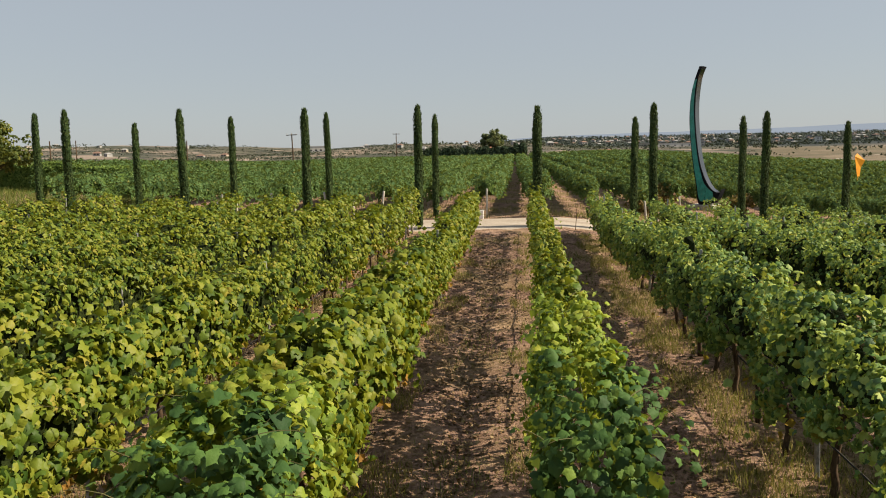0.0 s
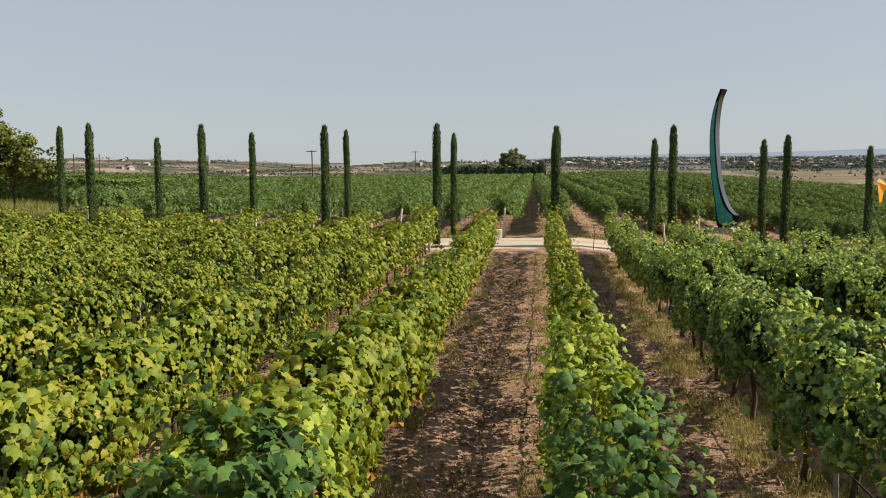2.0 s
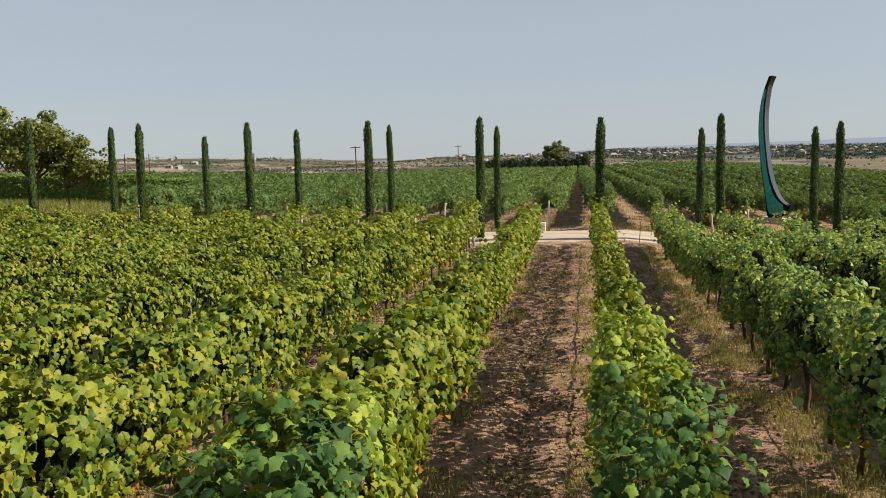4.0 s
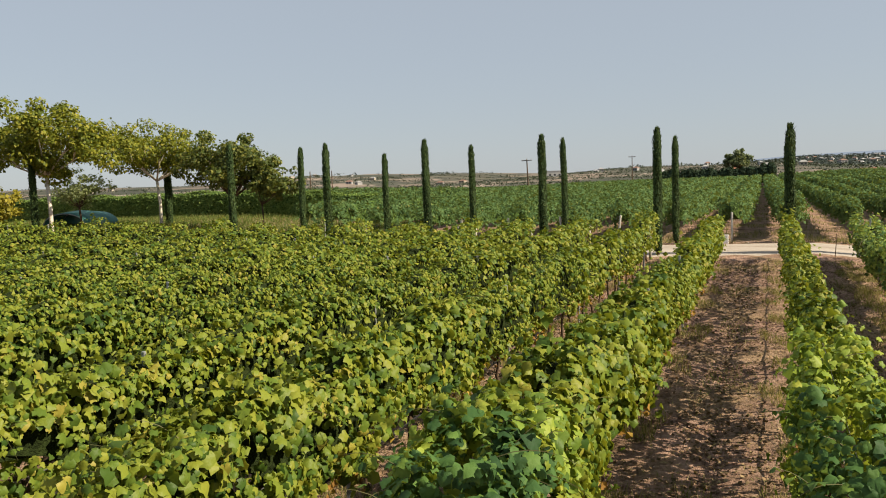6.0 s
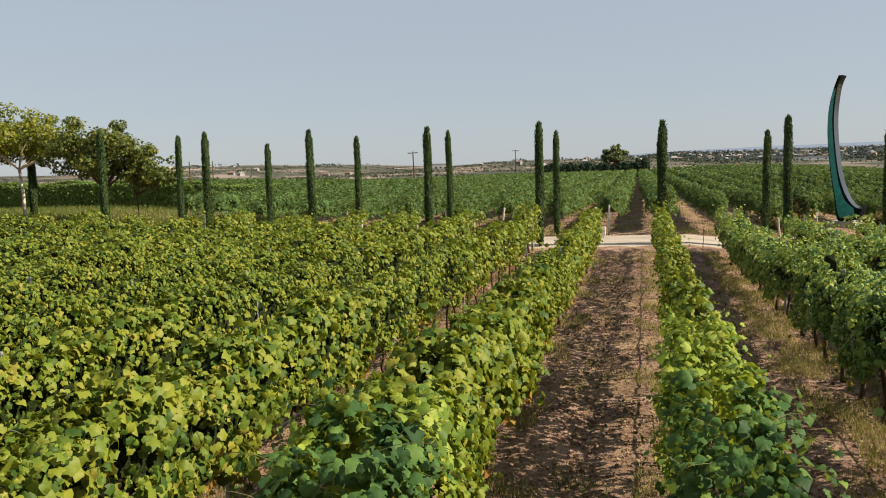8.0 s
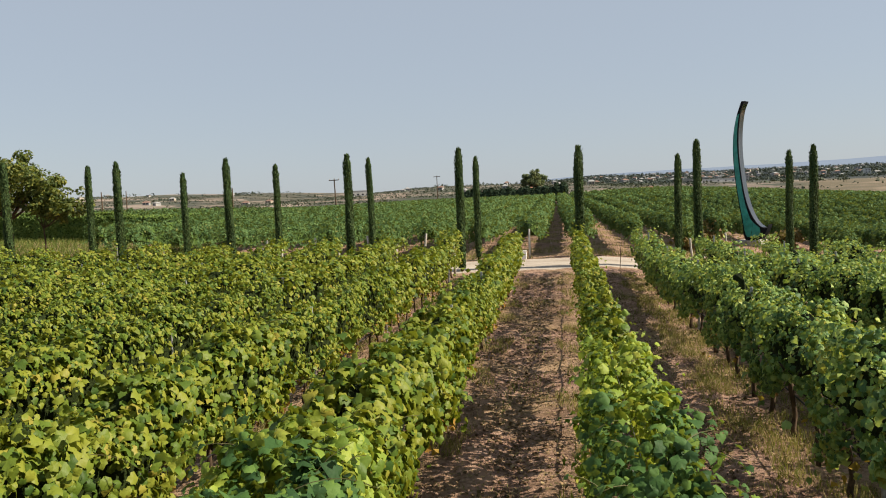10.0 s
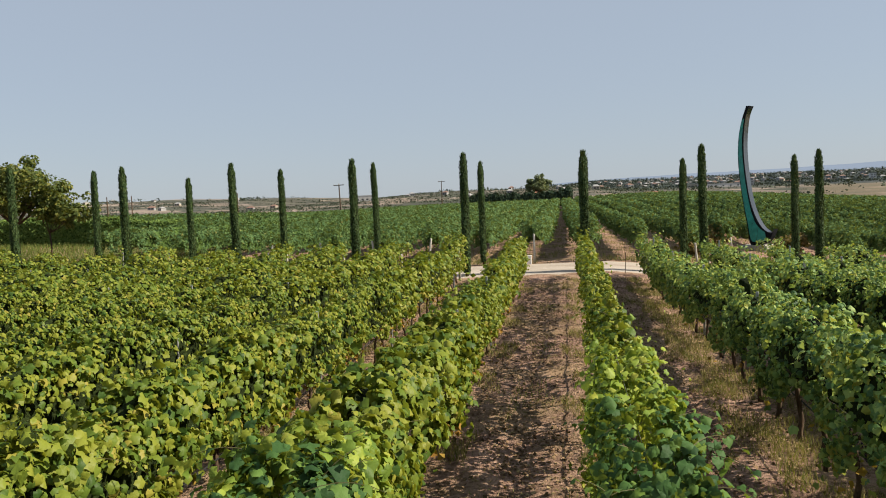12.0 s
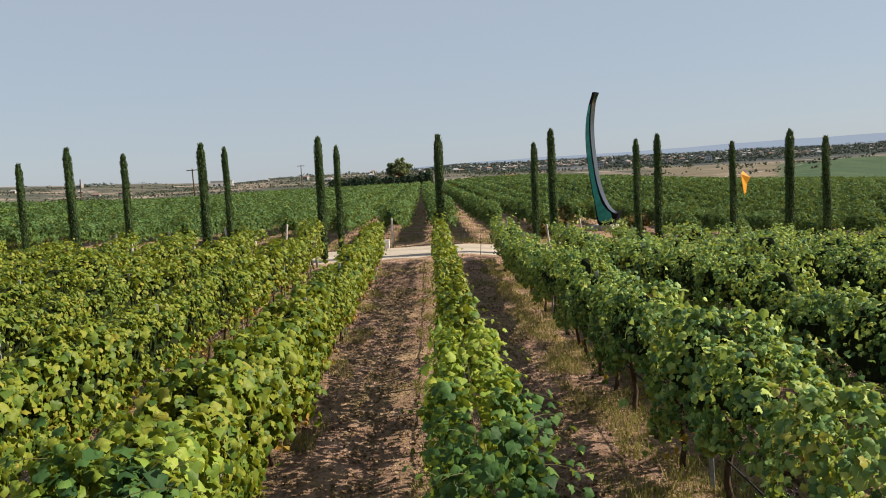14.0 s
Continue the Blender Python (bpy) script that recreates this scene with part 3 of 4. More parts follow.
LEAVES = []
for shape in FINE_SET[:3]:
    LEAVES.append([mesh_py("leaf", shape[0], shape[1], mt, True) for mt in (M_GREEN_ONE, M_VINE_ONE, M_SHADED_ONE, M_SUNLIT_ONE)])
ROWS_NEAR = list(range(-19, 11))
for k in ROWS_NEAR:
    x0 = ROW_X0 + k * ROW_STEP
    y1 = row_end(x0)
    green = k >= 1
    mat = M_VINE_GREEN if green else M_VINE
    near_row = -4 <= k <= 3
    y0 = row_start(k)
    skew = {-1: -0.1, 0: -0.52}.get(k, -0.72 if k > 0 else 0.05)
    vine = thing("vine_row", pose(x0 + (0.08 if k > 0 else 0.0), y0, 0, 0, 0, skew), "trellised row of leafy green grapevines on bare soil" if green else "trellised row of grapevines with green leaves turning yellow", "vine row", "vine rows")
    back = np.array([x0, y0, 0.0])
    split = {0: 11.0, -1: 11.0, 1: 11.0, 2: 9.0, -2: 9.0, -3: 8.0}.get(k, 7.0) if near_row else y0
    if near_row:
        y = rng.uniform(y0, split, int((split - y0) * (700 if k == 0 else 1450 if k == 1 else 1350 if k > 1 else 1500 if k == -1 else 1250 if k == -2 else 900)))
        P, R, S = foliage(k, y, x0, rng, 0.074 if k == 0 else 0.060 if k > 0 else 0.082, 0.11 if k > 0 else 0.16)
        rs = random.Random(900 + k)
        canes = [(k, x0, [y0 + 0.2 + rs.random() ** 1.5 * (split - y0) for _ in range(26 if k > 0 else 20)], rs, 0.5, 0.07)]
        if k in (0, -1):
            canes.append((k, x0, [y0 + rs.uniform(-0.1, 1.3) for _ in range(8)], rs, 0.6, 0.10, 1))
            canes.append((k, x0, [y0 + rs.uniform(-0.1, 1.0) for _ in range(4)], rs, 0.5, 0.10, -1))
        stems = []
        for cane in canes:
            vf, p2, r2, s2 = shoots(*cane)
            stems.append(vf)
            P, R, S = np.concatenate([P, p2]), np.concatenate([R, r2]), np.concatenate([S, s2])
        v, f = join(*stems)
        tagged(part("young_growth", mesh_py("young_growth", np.array(v) - back, f, M_SHOOT), vine, "thin brownish canes"), kind="stuff")
        n = 560 if k == 0 else 360
        yc = y0 + rng.uniform(-0.22, 0.1, n)
        hc, lc, tc = canopy(k, yc)
        ang, rad = rng.uniform(0, 2 * np.pi, n), np.sqrt(rng.random(n))
        pc = np.stack([x0 + hc * 1.1 * rad * np.cos(ang), yc - 0.12 * (1 - rad ** 2), (lc + tc) / 2 + (tc - lc) / 2 * rad * np.sin(ang) + land(x0, yc)], 1)
        rc = frames(np.array([0, -0.8, 0.45]) + rng.normal(0, 0.45, (n, 3)), np.array([0, -0.3, -0.8]) + rng.normal(0, 0.5, (n, 3)))
        P, R, S = np.concatenate([P, pc]), np.concatenate([R, rc]), np.concatenate([S, 0.072 * rng.uniform(0.6, 1.35, n)])
        # front leaves get the painted shade colour, those behind the painted sunlit one
        along = P[:, 1] + 0.35 * np.sin(P[:, 2] * 7 + P[:, 0] * 5) - y0
        end = along < (1.55 if k == 0 else 0.75 if k == -1 else -9)
        sunlit = ~end & (along < (4.4 if k == 0 else 1.5 if k == -1 else -9))
        for mask, mt in ((~end & ~sunlit, mat), (end, M_VINE_SHADED), (sunlit, M_VINE_SUNLIT)):
            if mask.any():
                vs, fs, n = [], [], 0
                for i, shape in enumerate(FINE_SET):
                    v, f = scatter(shape, P[mask][i::4], R[mask][i::4], S[mask][i::4])
                    vs.append(v), fs.append(f + n)
                    n += len(v)
                tagged(part("foliage", mesh_np("foliage", np.concatenate(vs) - back, np.concatenate(fs), mt, True), vine), kind="stuff")
    if -2 <= k <= 1:
        y = rng.uniform(y0 - 0.05, y0 + 2.6, 330)
        P, R, S = foliage(k, y, x0, rng, 0.072, 0.03)
        for p, q, sc in zip(P, R, S):
            part("leaf", LEAVES[int(sc * 9999) % 3][0 if k == 1 else 1 if k < -1 else 2 if p[1] < y0 + (1.25 if k == 0 else 0.75) else 3 if k == 0 else 1], vine, at=Matrix.Translation(Vector(p - back)) @ Matrix(q.tolist()).to_4x4() @ Matrix.Diagonal((sc, sc, sc, 1)))
    for a, b, dens, size in ((split, 15.0, 480 if k == 0 else 1050 if 0 < k < 4 else 850, 0.072 if k > 0 else 0.084), (max(split, 15.0), y1, 420 if k == 0 else 760 if 0 < k < 4 else 620, 0.088 if k > 0 else 0.10)):
        if b > a:
            far_row = abs(x0) > 14
            y = rng.uniform(a, b, int((b - a) * dens * (0.68 if far_row else 1.0)))
            P, R, S = foliage(k, y, x0, rng, size * (1.04 if far_row else 1.0))
            v, f = scatter(LEAF_FAR if far_row or a >= 15 or k > 3 else LEAF_MID, P, R, S)
            tagged(part("foliage", mesh_np("foliage", v - back, f, mat), vine), kind="stuff")
    # added dark hull stands in for shade in the row's gaps
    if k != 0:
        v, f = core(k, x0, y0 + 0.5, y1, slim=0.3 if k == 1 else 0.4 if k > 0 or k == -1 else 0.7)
        tagged(part("inner_foliage", mesh_np("inner_foliage", v - back, f, M_CORE_SHADE), vine), kind="stuff")
    for h, mt, nm, rad in ((0.50, M_DRIP, "drip_pipe", 0.011), (0.80, M_WIRE, "wire", 0.004), (1.2, M_WIRE, "wire", 0.003)):
        if near_row or nm == "drip_pipe":
            yy = np.linspace(y0, y1, 10)
            pts = [(0.03, q - y0, float(land(x0, q)) + h - 0.012 * (i % 2)) for i, q in enumerate(yy)]
            part(nm, mesh_py(nm, *tube(pts, [rad] * 10, 4), mt), vine)
    r = random.Random(100 + k)
    y = y0 + 0.3
    i = 0
    while y < y1 - 0.2:
        s = r.uniform(0.9, 1.1)
        part("trunk", TRUNKS[r.randrange(6)], vine, at=pose(r.uniform(-0.04, 0.04), y - y0, float(land(x0, y)), 0, 0, r.choice((0, 180))) @ Matrix.Diagonal((s, s, s, 1)))
        if i % 5 == 2 and not (k == 0 and y < 11):
            part("stake", STAKE, vine, "grey galvanised stake", at=pose(0.06, y + 0.45 - y0, float(land(x0, y)), r.uniform(-2, 2), r.uniform(-2, 2), r.uniform(-8, 8)))
        y += r.uniform(0.95, 1.15)
        i += 1
    if k >= -6:
        part("post", WOODPOST, vine, "weathered end post", at=pose(0, y1 - y0 + 0.05, float(land(x0, y1)), -4, 0, 0) @ Matrix.Diagonal((1, 1, 0.66 if k > 0 else 0.8, 1)))

# ---- vines beyond the road ----
for k in range(-48, 36):
    x0 = -1.08 + k * 2.3
    y0 = road_mid(x0) + 2.7
    if x0 < -19:
        y0 += 5.0 * float(smooth(-19, -26, x0))
    if 6.5 < x0 < 12.6:
        y0 = 38.5 if x0 < 9 else 44.0
    if x0 < -24:
        y0 = 47.0
    y1 = 168.0 + 4 * math.sin(k) + (18 if x0 > 6 else 0)
    if x0 < -25:
        y1 = 168 - 0.5 * (-25 - x0)
    r = np.random.default_rng(500 + k)
    form = (22 if x0 > 2 else 15) + k % 7
    parts_v, parts_f, n = [], [], 0
    for a, b, dens, size in ((y0, 50.0, 420, 0.125), (50.0, 80.0, 200, 0.18), (80.0, y1, 76, 0.27)):
        if b <= a or abs(x0) > 0.62 * b + 8:
            continue
        if b > 50 and x0 < -0.5 * b:
            dens *= 0.5
        y = r.uniform(a, b, int((b - a) * dens))
        P, R, S = foliage(form, y, x0, r, size, 0.1, (-0.15, 1.15))
        v, f = scatter(LEAF_TRI, P, R, S)
        parts_v.append(v), parts_f.append(f + n)
        n += len(v)
    if not parts_v:
        continue
    vine = thing("vine_row", pose(x0, y0, 0), "green grapevine row in the field past the road", "vine row", "vine rows past the road")
    back = np.array([x0, y0, 0.0])
    tagged(part("foliage", mesh_np("foliage", np.concatenate(parts_v) - back, np.concatenate(parts_f), M_VINE_FAR), vine), kind="stuff")
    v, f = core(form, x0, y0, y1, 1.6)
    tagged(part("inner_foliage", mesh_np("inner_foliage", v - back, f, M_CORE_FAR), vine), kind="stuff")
    if -14 < x0 < 24 and k != -1:
        lean = random.Random(k).uniform(-9, 9) if k else 1.0
        part("post", WOODPOST, vine, "pale end post", at=pose(0, -0.5, float(land(x0, y0)), 4, lean, 0) @ Matrix.Diagonal((1, 1, 0.78 if x0 < 2 else 0.6, 1)))


# ---- cypresses ----
def cypress(x, y, top, radius, seed):
    r = np.random.default_rng(seed)
    z0 = float(land(x, y))
    h = top - z0
    tree = thing("cypress", pose(x, y, z0, r.uniform(-0.6, 0.6), r.uniform(-0.8, 0.8), 0), "slender dark green columnar cypress beside the road", "tree", "cypress avenue")
    part("trunk", mesh_py("trunk", *tube([(0, 0, -0.1), (0.01, 0, h * 0.5), (0, 0, h * 0.93)], [0.07, 0.05, 0.012], 8), M_BARK, True), tree)
    n = 6200
    u = r.random(n) ** 0.9
    a = r.uniform(0, 2 * np.pi, n)
    prof = 0.92 * radius * np.minimum(1.0, 0.75 + 1.2 * u) * np.minimum(1, ((1.01 - u) / 0.07).clip(0.05, 1) ** 0.6) * (1.08 - 0.22 * u)
    rad = prof * (r.uniform(0.72, 1.05, n) + 0.10 * np.sin(a * 3 + u * 9 + seed))
    z = 0.12 + u * (h - 0.22)
    P = np.stack([rad * np.cos(a), rad * np.sin(a), z], 1)
    nrm = np.stack([np.cos(a), np.sin(a), np.full(n, 0.3)], 1) + r.normal(0, 0.4, (n, 3))
    tip = np.stack([0.14 * np.cos(a), 0.14 * np.sin(a), np.ones(n)], 1) + r.normal(0, 0.07, (n, 3))
    v, f = scatter(NEEDLE, P, frames(nrm, tip), r.uniform(0.06, 0.125, n) * np.where(u > 0.97, 1.7, 1))
    tagged(part("crown", mesh_np("crown", v, f, M_CYPRESS), tree), kind="stuff")
    # near-black column paints the shade inside the crown
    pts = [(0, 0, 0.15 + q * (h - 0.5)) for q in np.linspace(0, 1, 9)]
    part("inner_crown", mesh_py("inner_crown", *tube(pts, [radius * 0.88 * w for w in (0.7, 0.9, 0.95, 0.92, 0.9, 0.86, 0.82, 0.76, 0.4)], 9), M_CORE_SHADE, True), tree)
    return tree


for i, (x, y, top, rad) in enumerate((
        (-20.26, 31.3, 5.27, 0.17), (-17.03, 28.1, 5.16, 0.185), (-15.91, 31.5, 4.76, 0.165), (-12.66, 28.7, 5.12, 0.185), (-11.87, 32.0, 4.95, 0.165),
        (-7.88, 29.0, 5.06, 0.19), (-7.80, 32.5, 5.05, 0.155), (-3.57, 29.4, 5.08, 0.19), (-3.26, 33.0, 4.88, 0.16), (1.03, 29.8, 4.95, 0.205),
        (5.26, 33.7, 4.6, 0.175), (5.49, 30.1, 4.95, 0.18), (9.90, 34.1, 4.53, 0.175), (9.78, 30.5, 4.56, 0.18), (14.39, 34.5, 4.23, 0.175),
        (15.31, 31.0, 4.48, 0.22), (18.45, 34.0, 4.23, 0.20), (-22.65, 29.1, 5.45, 0.19), (-32.0, 35.6, 5.3, 0.24), (-33.3, 27.5, 5.3, 0.20), (1.1, 33.3, 4.5, 0.16))):
    cypress(x, y, top, rad, 40 + i)


# ---- broad trees by the grass ----
def broad_tree(name, label, x, y, z0, trunk_h, crown_c, crown_r, mat, bark, n, leaf, seed, lean=0.0, trunk_r=0.16, group=""):
    """Trunk, forking limbs, and a crown of leaf clumps round the limbs' ends."""
    r = random.Random(seed)
    g = np.random.default_rng(seed)
    tree = thing(name, pose(x, y, z0), label, "tree", group)
    fork = Vector((lean * trunk_h, 0, trunk_h))
    v = [tube([(0, 0, -0.1), (lean * trunk_h * 0.4 + 0.04, 0.02, trunk_h * 0.5), fork], [trunk_r, trunk_r * 0.8, trunk_r * 0.75], 10)]
    ends = []
    for i in range(9):
        a = 2 * math.pi * (i + r.uniform(-0.3, 0.3)) / 9
        q = r.uniform(0.35, 0.85)
        e = Vector((crown_c[0] + crown_r[0] * q * math.cos(a), crown_c[1] + crown_r[1] * q * math.sin(a), crown_c[2] + crown_r[2] * r.uniform(-0.45, 0.5)))
        m1 = fork.lerp(e, 0.5) + Vector((0, 0, -0.15))
        v.append(tube([fork - Vector((0, 0, 0.1)), m1, e], [trunk_r * 0.5, trunk_r * 0.3, trunk_r * 0.1], 6))
        ends.append(e)
        for _ in range(2):
            e2 = m1.lerp(e, 0.5) + Vector((r.uniform(-1, 1) * crown_r[0] * 0.35, r.uniform(-1, 1) * crown_r[1] * 0.35, r.uniform(0.0, 0.6) * crown_r[2]))
            v.append(tube([m1, m1.lerp(e2, 0.5) + Vector((0, 0, 0.1)), e2], [trunk_r * 0.25, trunk_r * 0.16, trunk_r * 0.06], 5))
            ends.append(e2)
    part("trunk", mesh_py("trunk", *v[0], bark, True), tree)
    for limb in v[1:]:
        part("limb", mesh_py("limb", *limb, bark, True), tree)
    c, R = np.array(crown_c), np.array(crown_r)
    m_cl = 44
    d = g.normal(0, 1, (m_cl, 3))
    d /= np.linalg.norm(d, axis=1, keepdims=True)
    d[:, :2] *= 1.0 - 0.4 * np.clip(-d[:, 2:3] - 0.1, 0, 1)
    clumps = np.concatenate([c + d * R * g.uniform(0.45, 1.15, (m_cl, 1)), np.array([tuple(e) for e in ends])])
    pick = g.integers(0, len(clumps), n)
    off = g.normal(0, 1, (n, 3))
    off /= np.linalg.norm(off, axis=1, keepdims=True)
    off *= (g.uniform(0.2, 1.0, (n, 1)) ** 0.5) * R.mean() * g.uniform(0.17, 0.29, len(clumps))[pick][:, None]
    P = clumps[pick] + off * np.array([1.0, 1.0, 0.75])
    nrm = off / np.linalg.norm(off, axis=1, keepdims=True) + np.array([0, 0, 0.5]) + g.normal(0, 0.5, (n, 3))
    tip = off + np.array([0, 0, -0.3]) + g.normal(0, 0.4, (n, 3))
    vv, ff = scatter(LEAF_FAR, P, frames(nrm, tip), leaf * g.uniform(0.7, 1.3, n))
    tagged(part("crown", mesh_np("crown", vv, ff, mat), tree), kind="stuff")
    return tree


GZ = lambda x, y: float(land(x, y))
broad_tree("plane_tree", "broad plane tree with yellowing leaves and a pale trunk", -32.8, 28.0, GZ(-32.8, 28), 4.5 - GZ(-32.8, 28), (-0.2, 0, 6.2 - GZ(-32.8, 28)), (3.7, 3.2, 1.75), M_PLANE, M_PALEBARK, 17000, 0.14, 1, -0.03, 0.115, "trees by the grass")
broad_tree("plane_tree", "plane tree with thin golden-green crown and pale trunk", -31.2, 34.0, GZ(-31.2, 34), 4.2 - GZ(-31.2, 34), (-0.2, 0, 5.85 - GZ(-31.2, 34)), (3.2, 2.8, 1.3), M_PLANE, M_PALEBARK, 10500, 0.13, 2, -0.05, 0.10, "trees by the grass")
broad_tree("shade_tree", "spreading tree with dark leaves browning at the edges", -25.5, 33.0, GZ(-25.5, 33), 3.1 - GZ(-25.5, 33), (-0.3, 0, 4.85 - GZ(-25.5, 33)), (2.9, 2.6, 1.35), M_DARKLEAF, M_BARK, 11000, 0.14, 3, 0.0, 0.14, "trees by the grass")
broad_tree("shade_tree", "small tree with olive leaves at the end of the tree line", -24.1, 33.5, GZ(-24.1, 33.5), 2.7 - GZ(-24.1, 33.5), (0.75, 0, 3.75 - GZ(-24.3, 33.5)), (1.45, 1.3, 0.8), M_DARKLEAF, M_BARK, 3400, 0.14, 9, 0.0, 0.045, "trees by the grass")
broad_tree("young_tree", "young tree with light green airy crown", -35.1, 32.0, GZ(-35.1, 32), 2.9 - GZ(-35.1, 32), (0.1, 0, 3.85 - GZ(-35.1, 32)), (1.5, 1.4, 0.95), M_OLIVE, M_BARK, 2600, 0.11, 4, 0.0, 0.07, "trees by the grass")
broad_tree("shrub", "round shrub with bright yellow leaves", -42.0, 32.0, GZ(-42, 32), 0.6, (0, 0, 1.6), (2.0, 1.6, 1.2), M_YELLOW, M_BARK, 2600, 0.18, 5, 0.0, 0.06)
broad_tree("shade_tree", "dense dark tree behind the yellow shrub", -46.5, 33.0, GZ(-46.5, 33), 1.6, (0, 0, 3.6), (2.4, 2.4, 2.0), M_DARKLEAF, M_BARK, 3800, 0.22, 6, 0.0, 0.15)

# ---- clipped hedge behind the trees ----
g = np.random.default_rng(63)
hedge = thing("hedge", pose(-42, 45.5, 0), "long dense green hedge behind the grass", "hedge")
n = 42000
hx, side = g.uniform(-62, -23.5, n), g.random(n)
hz = np.where(side < 0.7, g.uniform(0, 1.75, n), 1.75 + 0.1 * np.sin(hx * 1.3) + g.normal(0, 0.05, n))
hy = 45.5 + np.where(side < 0.7, -0.45 + g.normal(0, 0.06, n), g.uniform(-0.45, 0.45, n))
P = np.stack([hx + 42, hy - 45.5, hz + land(hx, hy)], 1)
nrm = np.where((side < 0.7)[:, None], np.array([0.5, -0.6, 0.6]), np.array([0.1, 0, 1.0])) + g.normal(0, 0.45, (n, 3))
v, f = scatter(LEAF_TRI, P, frames(nrm, np.array([0, 0, -1.0]) + g.normal(0, 0.5, (n, 3))), 0.135 * g.uniform(0.6, 1.3, n))
tagged(part("foliage", mesh_np("foliage", v, f, M_HEDGE), hedge), kind="stuff")
hv, hf = [], []
for i, x in enumerate(np.arange(-62, -23, 1.5)):
    zz = GZ(x, 45.5)
    hv += [(x + 42, -0.36, zz - 0.1), (x + 42, -0.36, zz + 1.62), (x + 42, 0.36, zz + 1.62), (x + 42, 0.36, zz - 0.1)]
    if i:
        hf += [(4 * i - 4 + j, 4 * i + j, 4 * i + j + 1, 4 * i - 4 + j + 1) for j in range(3)]
part("inner_foliage", mesh_py("inner_foliage", hv, hf, M_CORE_FAR), hedge)

# ---- green tarpaulin shelter ----
tx, ty = -37.1, 34.0
shelter = thing("tarpaulin_shelter", pose(tx, ty, GZ(tx, ty)), "low arched shelter of dark green tarpaulin in the grass", "shelter")
tv, tf = [], []
for i in range(13):
    w = math.pi * i / 12
    for j in range(5):
        s = j / 4
        tv.append((-1.65 * math.cos(w) * (1 - 0.05 * s), -1.3 + 2.6 * s, 1.0 * math.sin(w) ** 0.8 * (1 - 0.25 * abs(s - 0.5)) + 0.02))
for i in range(12):
    for j in range(4):
        a = i * 5 + j
        tf.append((a, a + 5, a + 6, a + 1))
cover = part("cover", mesh_py("cover", tv, tf, M_TARP, True), shelter, "dark green sheet")
sol = cover.modifiers.new("thick", "SOLIDIFY")
sol.thickness = 0.02
for j in (0, 2, 4):
    s = j / 4
    part("hoop", mesh_py("hoop", *tube([(-1.65 * math.cos(math.pi * i / 12) * (1 - 0.05 * s), -1.3 + 2.6 * s, 1.0 * max(0.0, math.sin(math.pi * i / 12)) ** 0.8 * (1 - 0.25 * abs(s - 0.5)) - 0.03) for i in range(13)], [0.02] * 13, 5), M_STAKE), shelter)

# ---- arc sculpture ----
sx, sy = 9.55, 41.0
arc = thing("arc_sculpture", pose(sx, sy, 0.36, 0, 0, -33), "tall curved steel blade sculpture with a teal inlay", "sculpture")
K, KU = 0.00954, 0.01026
OUTER = [(1.5, 737), (-23, 662), (-40, 572), (-45, 462), (-38, 342), (-23, 212), (-6, 102), (7, 2)]
INNER = [(17, 737), (-3, 682), (-16, 572), (-16, 462), (-6, 342), (10, 232), (37, 142), (72, 82), (112, 60)]


def refine(pts, n=4):
    out = []
    for i in range(len(pts) - 1):
        p = [Vector((*pts[max(0, min(len(pts) - 1, j))], 0)) for j in (i - 1, i, i + 1, i + 2)]
        for s in range(n):
            t = s / n
            out.append(0.5 * ((2 * p[1]) + (p[2] - p[0]) * t + (2 * p[0] - 5 * p[1] + 4 * p[2] - p[3]) * t * t + (3 * p[1] - p[0] - 3 * p[2] + p[3]) * t ** 3))
    return out + [Vector((*pts[-1], 0))]


def ribbon(a, b, y0, y1):
    """A solid between two curves of the same count, from depth y0 to y1."""
    n, v, f = len(a), [], []
    for y in (y0, y1):
        v += [(p.x * KU, y, p.y * K) for p in a] + [(p.x * KU, y, p.y * K) for p in b]
    for i in range(n - 1):
        f += [(i, i + 1, n + i + 1, n + i), (2 * n + i, 3 * n + i, 3 * n + i + 1, 2 * n + i + 1)]
        f += [(i, 2 * n + i, 2 * n + i + 1, i + 1), (n + i, n + i + 1, 3 * n + i + 1, 3 * n + i)]
    f += [(0, n, 3 * n, 2 * n), (n - 1, 3 * n - 1, 4 * n - 1, 2 * n - 1)]
    return v, f


def resample(c, n):
    d = [0.0]
    for p, q2 in zip(c, c[1:]):
        d.append(d[-1] + (q2 - p).length)
    out = []
    for i in range(n):
        t = d[-1] * i / (n - 1)
        j = max(0, min(len(d) - 2, next((h for h in range(len(d) - 1) if d[h + 1] >= t), len(d) - 2)))
        out.append(c[j].lerp(c[j + 1], (t - d[j]) / max(1e-6, d[j + 1] - d[j])))
    return out


left_c = resample(refine(OUTER + [(40, -3), (82, 8), (108, 40), (122, 82)]), 48)
right_c = resample(refine(INNER + [(122, 82)]), 48)
part("blade", mesh_py("blade", *ribbon(left_c, right_c, 0.0, 0.60), M_STEEL), arc, "black steel body")
in_l = [p.lerp(q2, 0.10 + 0.05 * float(smooth(22, 42, i))) for i, (p, q2) in enumerate(zip(left_c, right_c))]
in_r = [p.lerp(q2, 0.78 + 0.09 * float(smooth(3, 22, i))) for i, (p, q2) in enumerate(zip(left_c, right_c))]
inlay = part("inlay", mesh_py("inlay", *ribbon(in_l[4:46], in_r[4:46], -0.012, 0.0), M_STEEL), arc, "recessed bed of the glass")
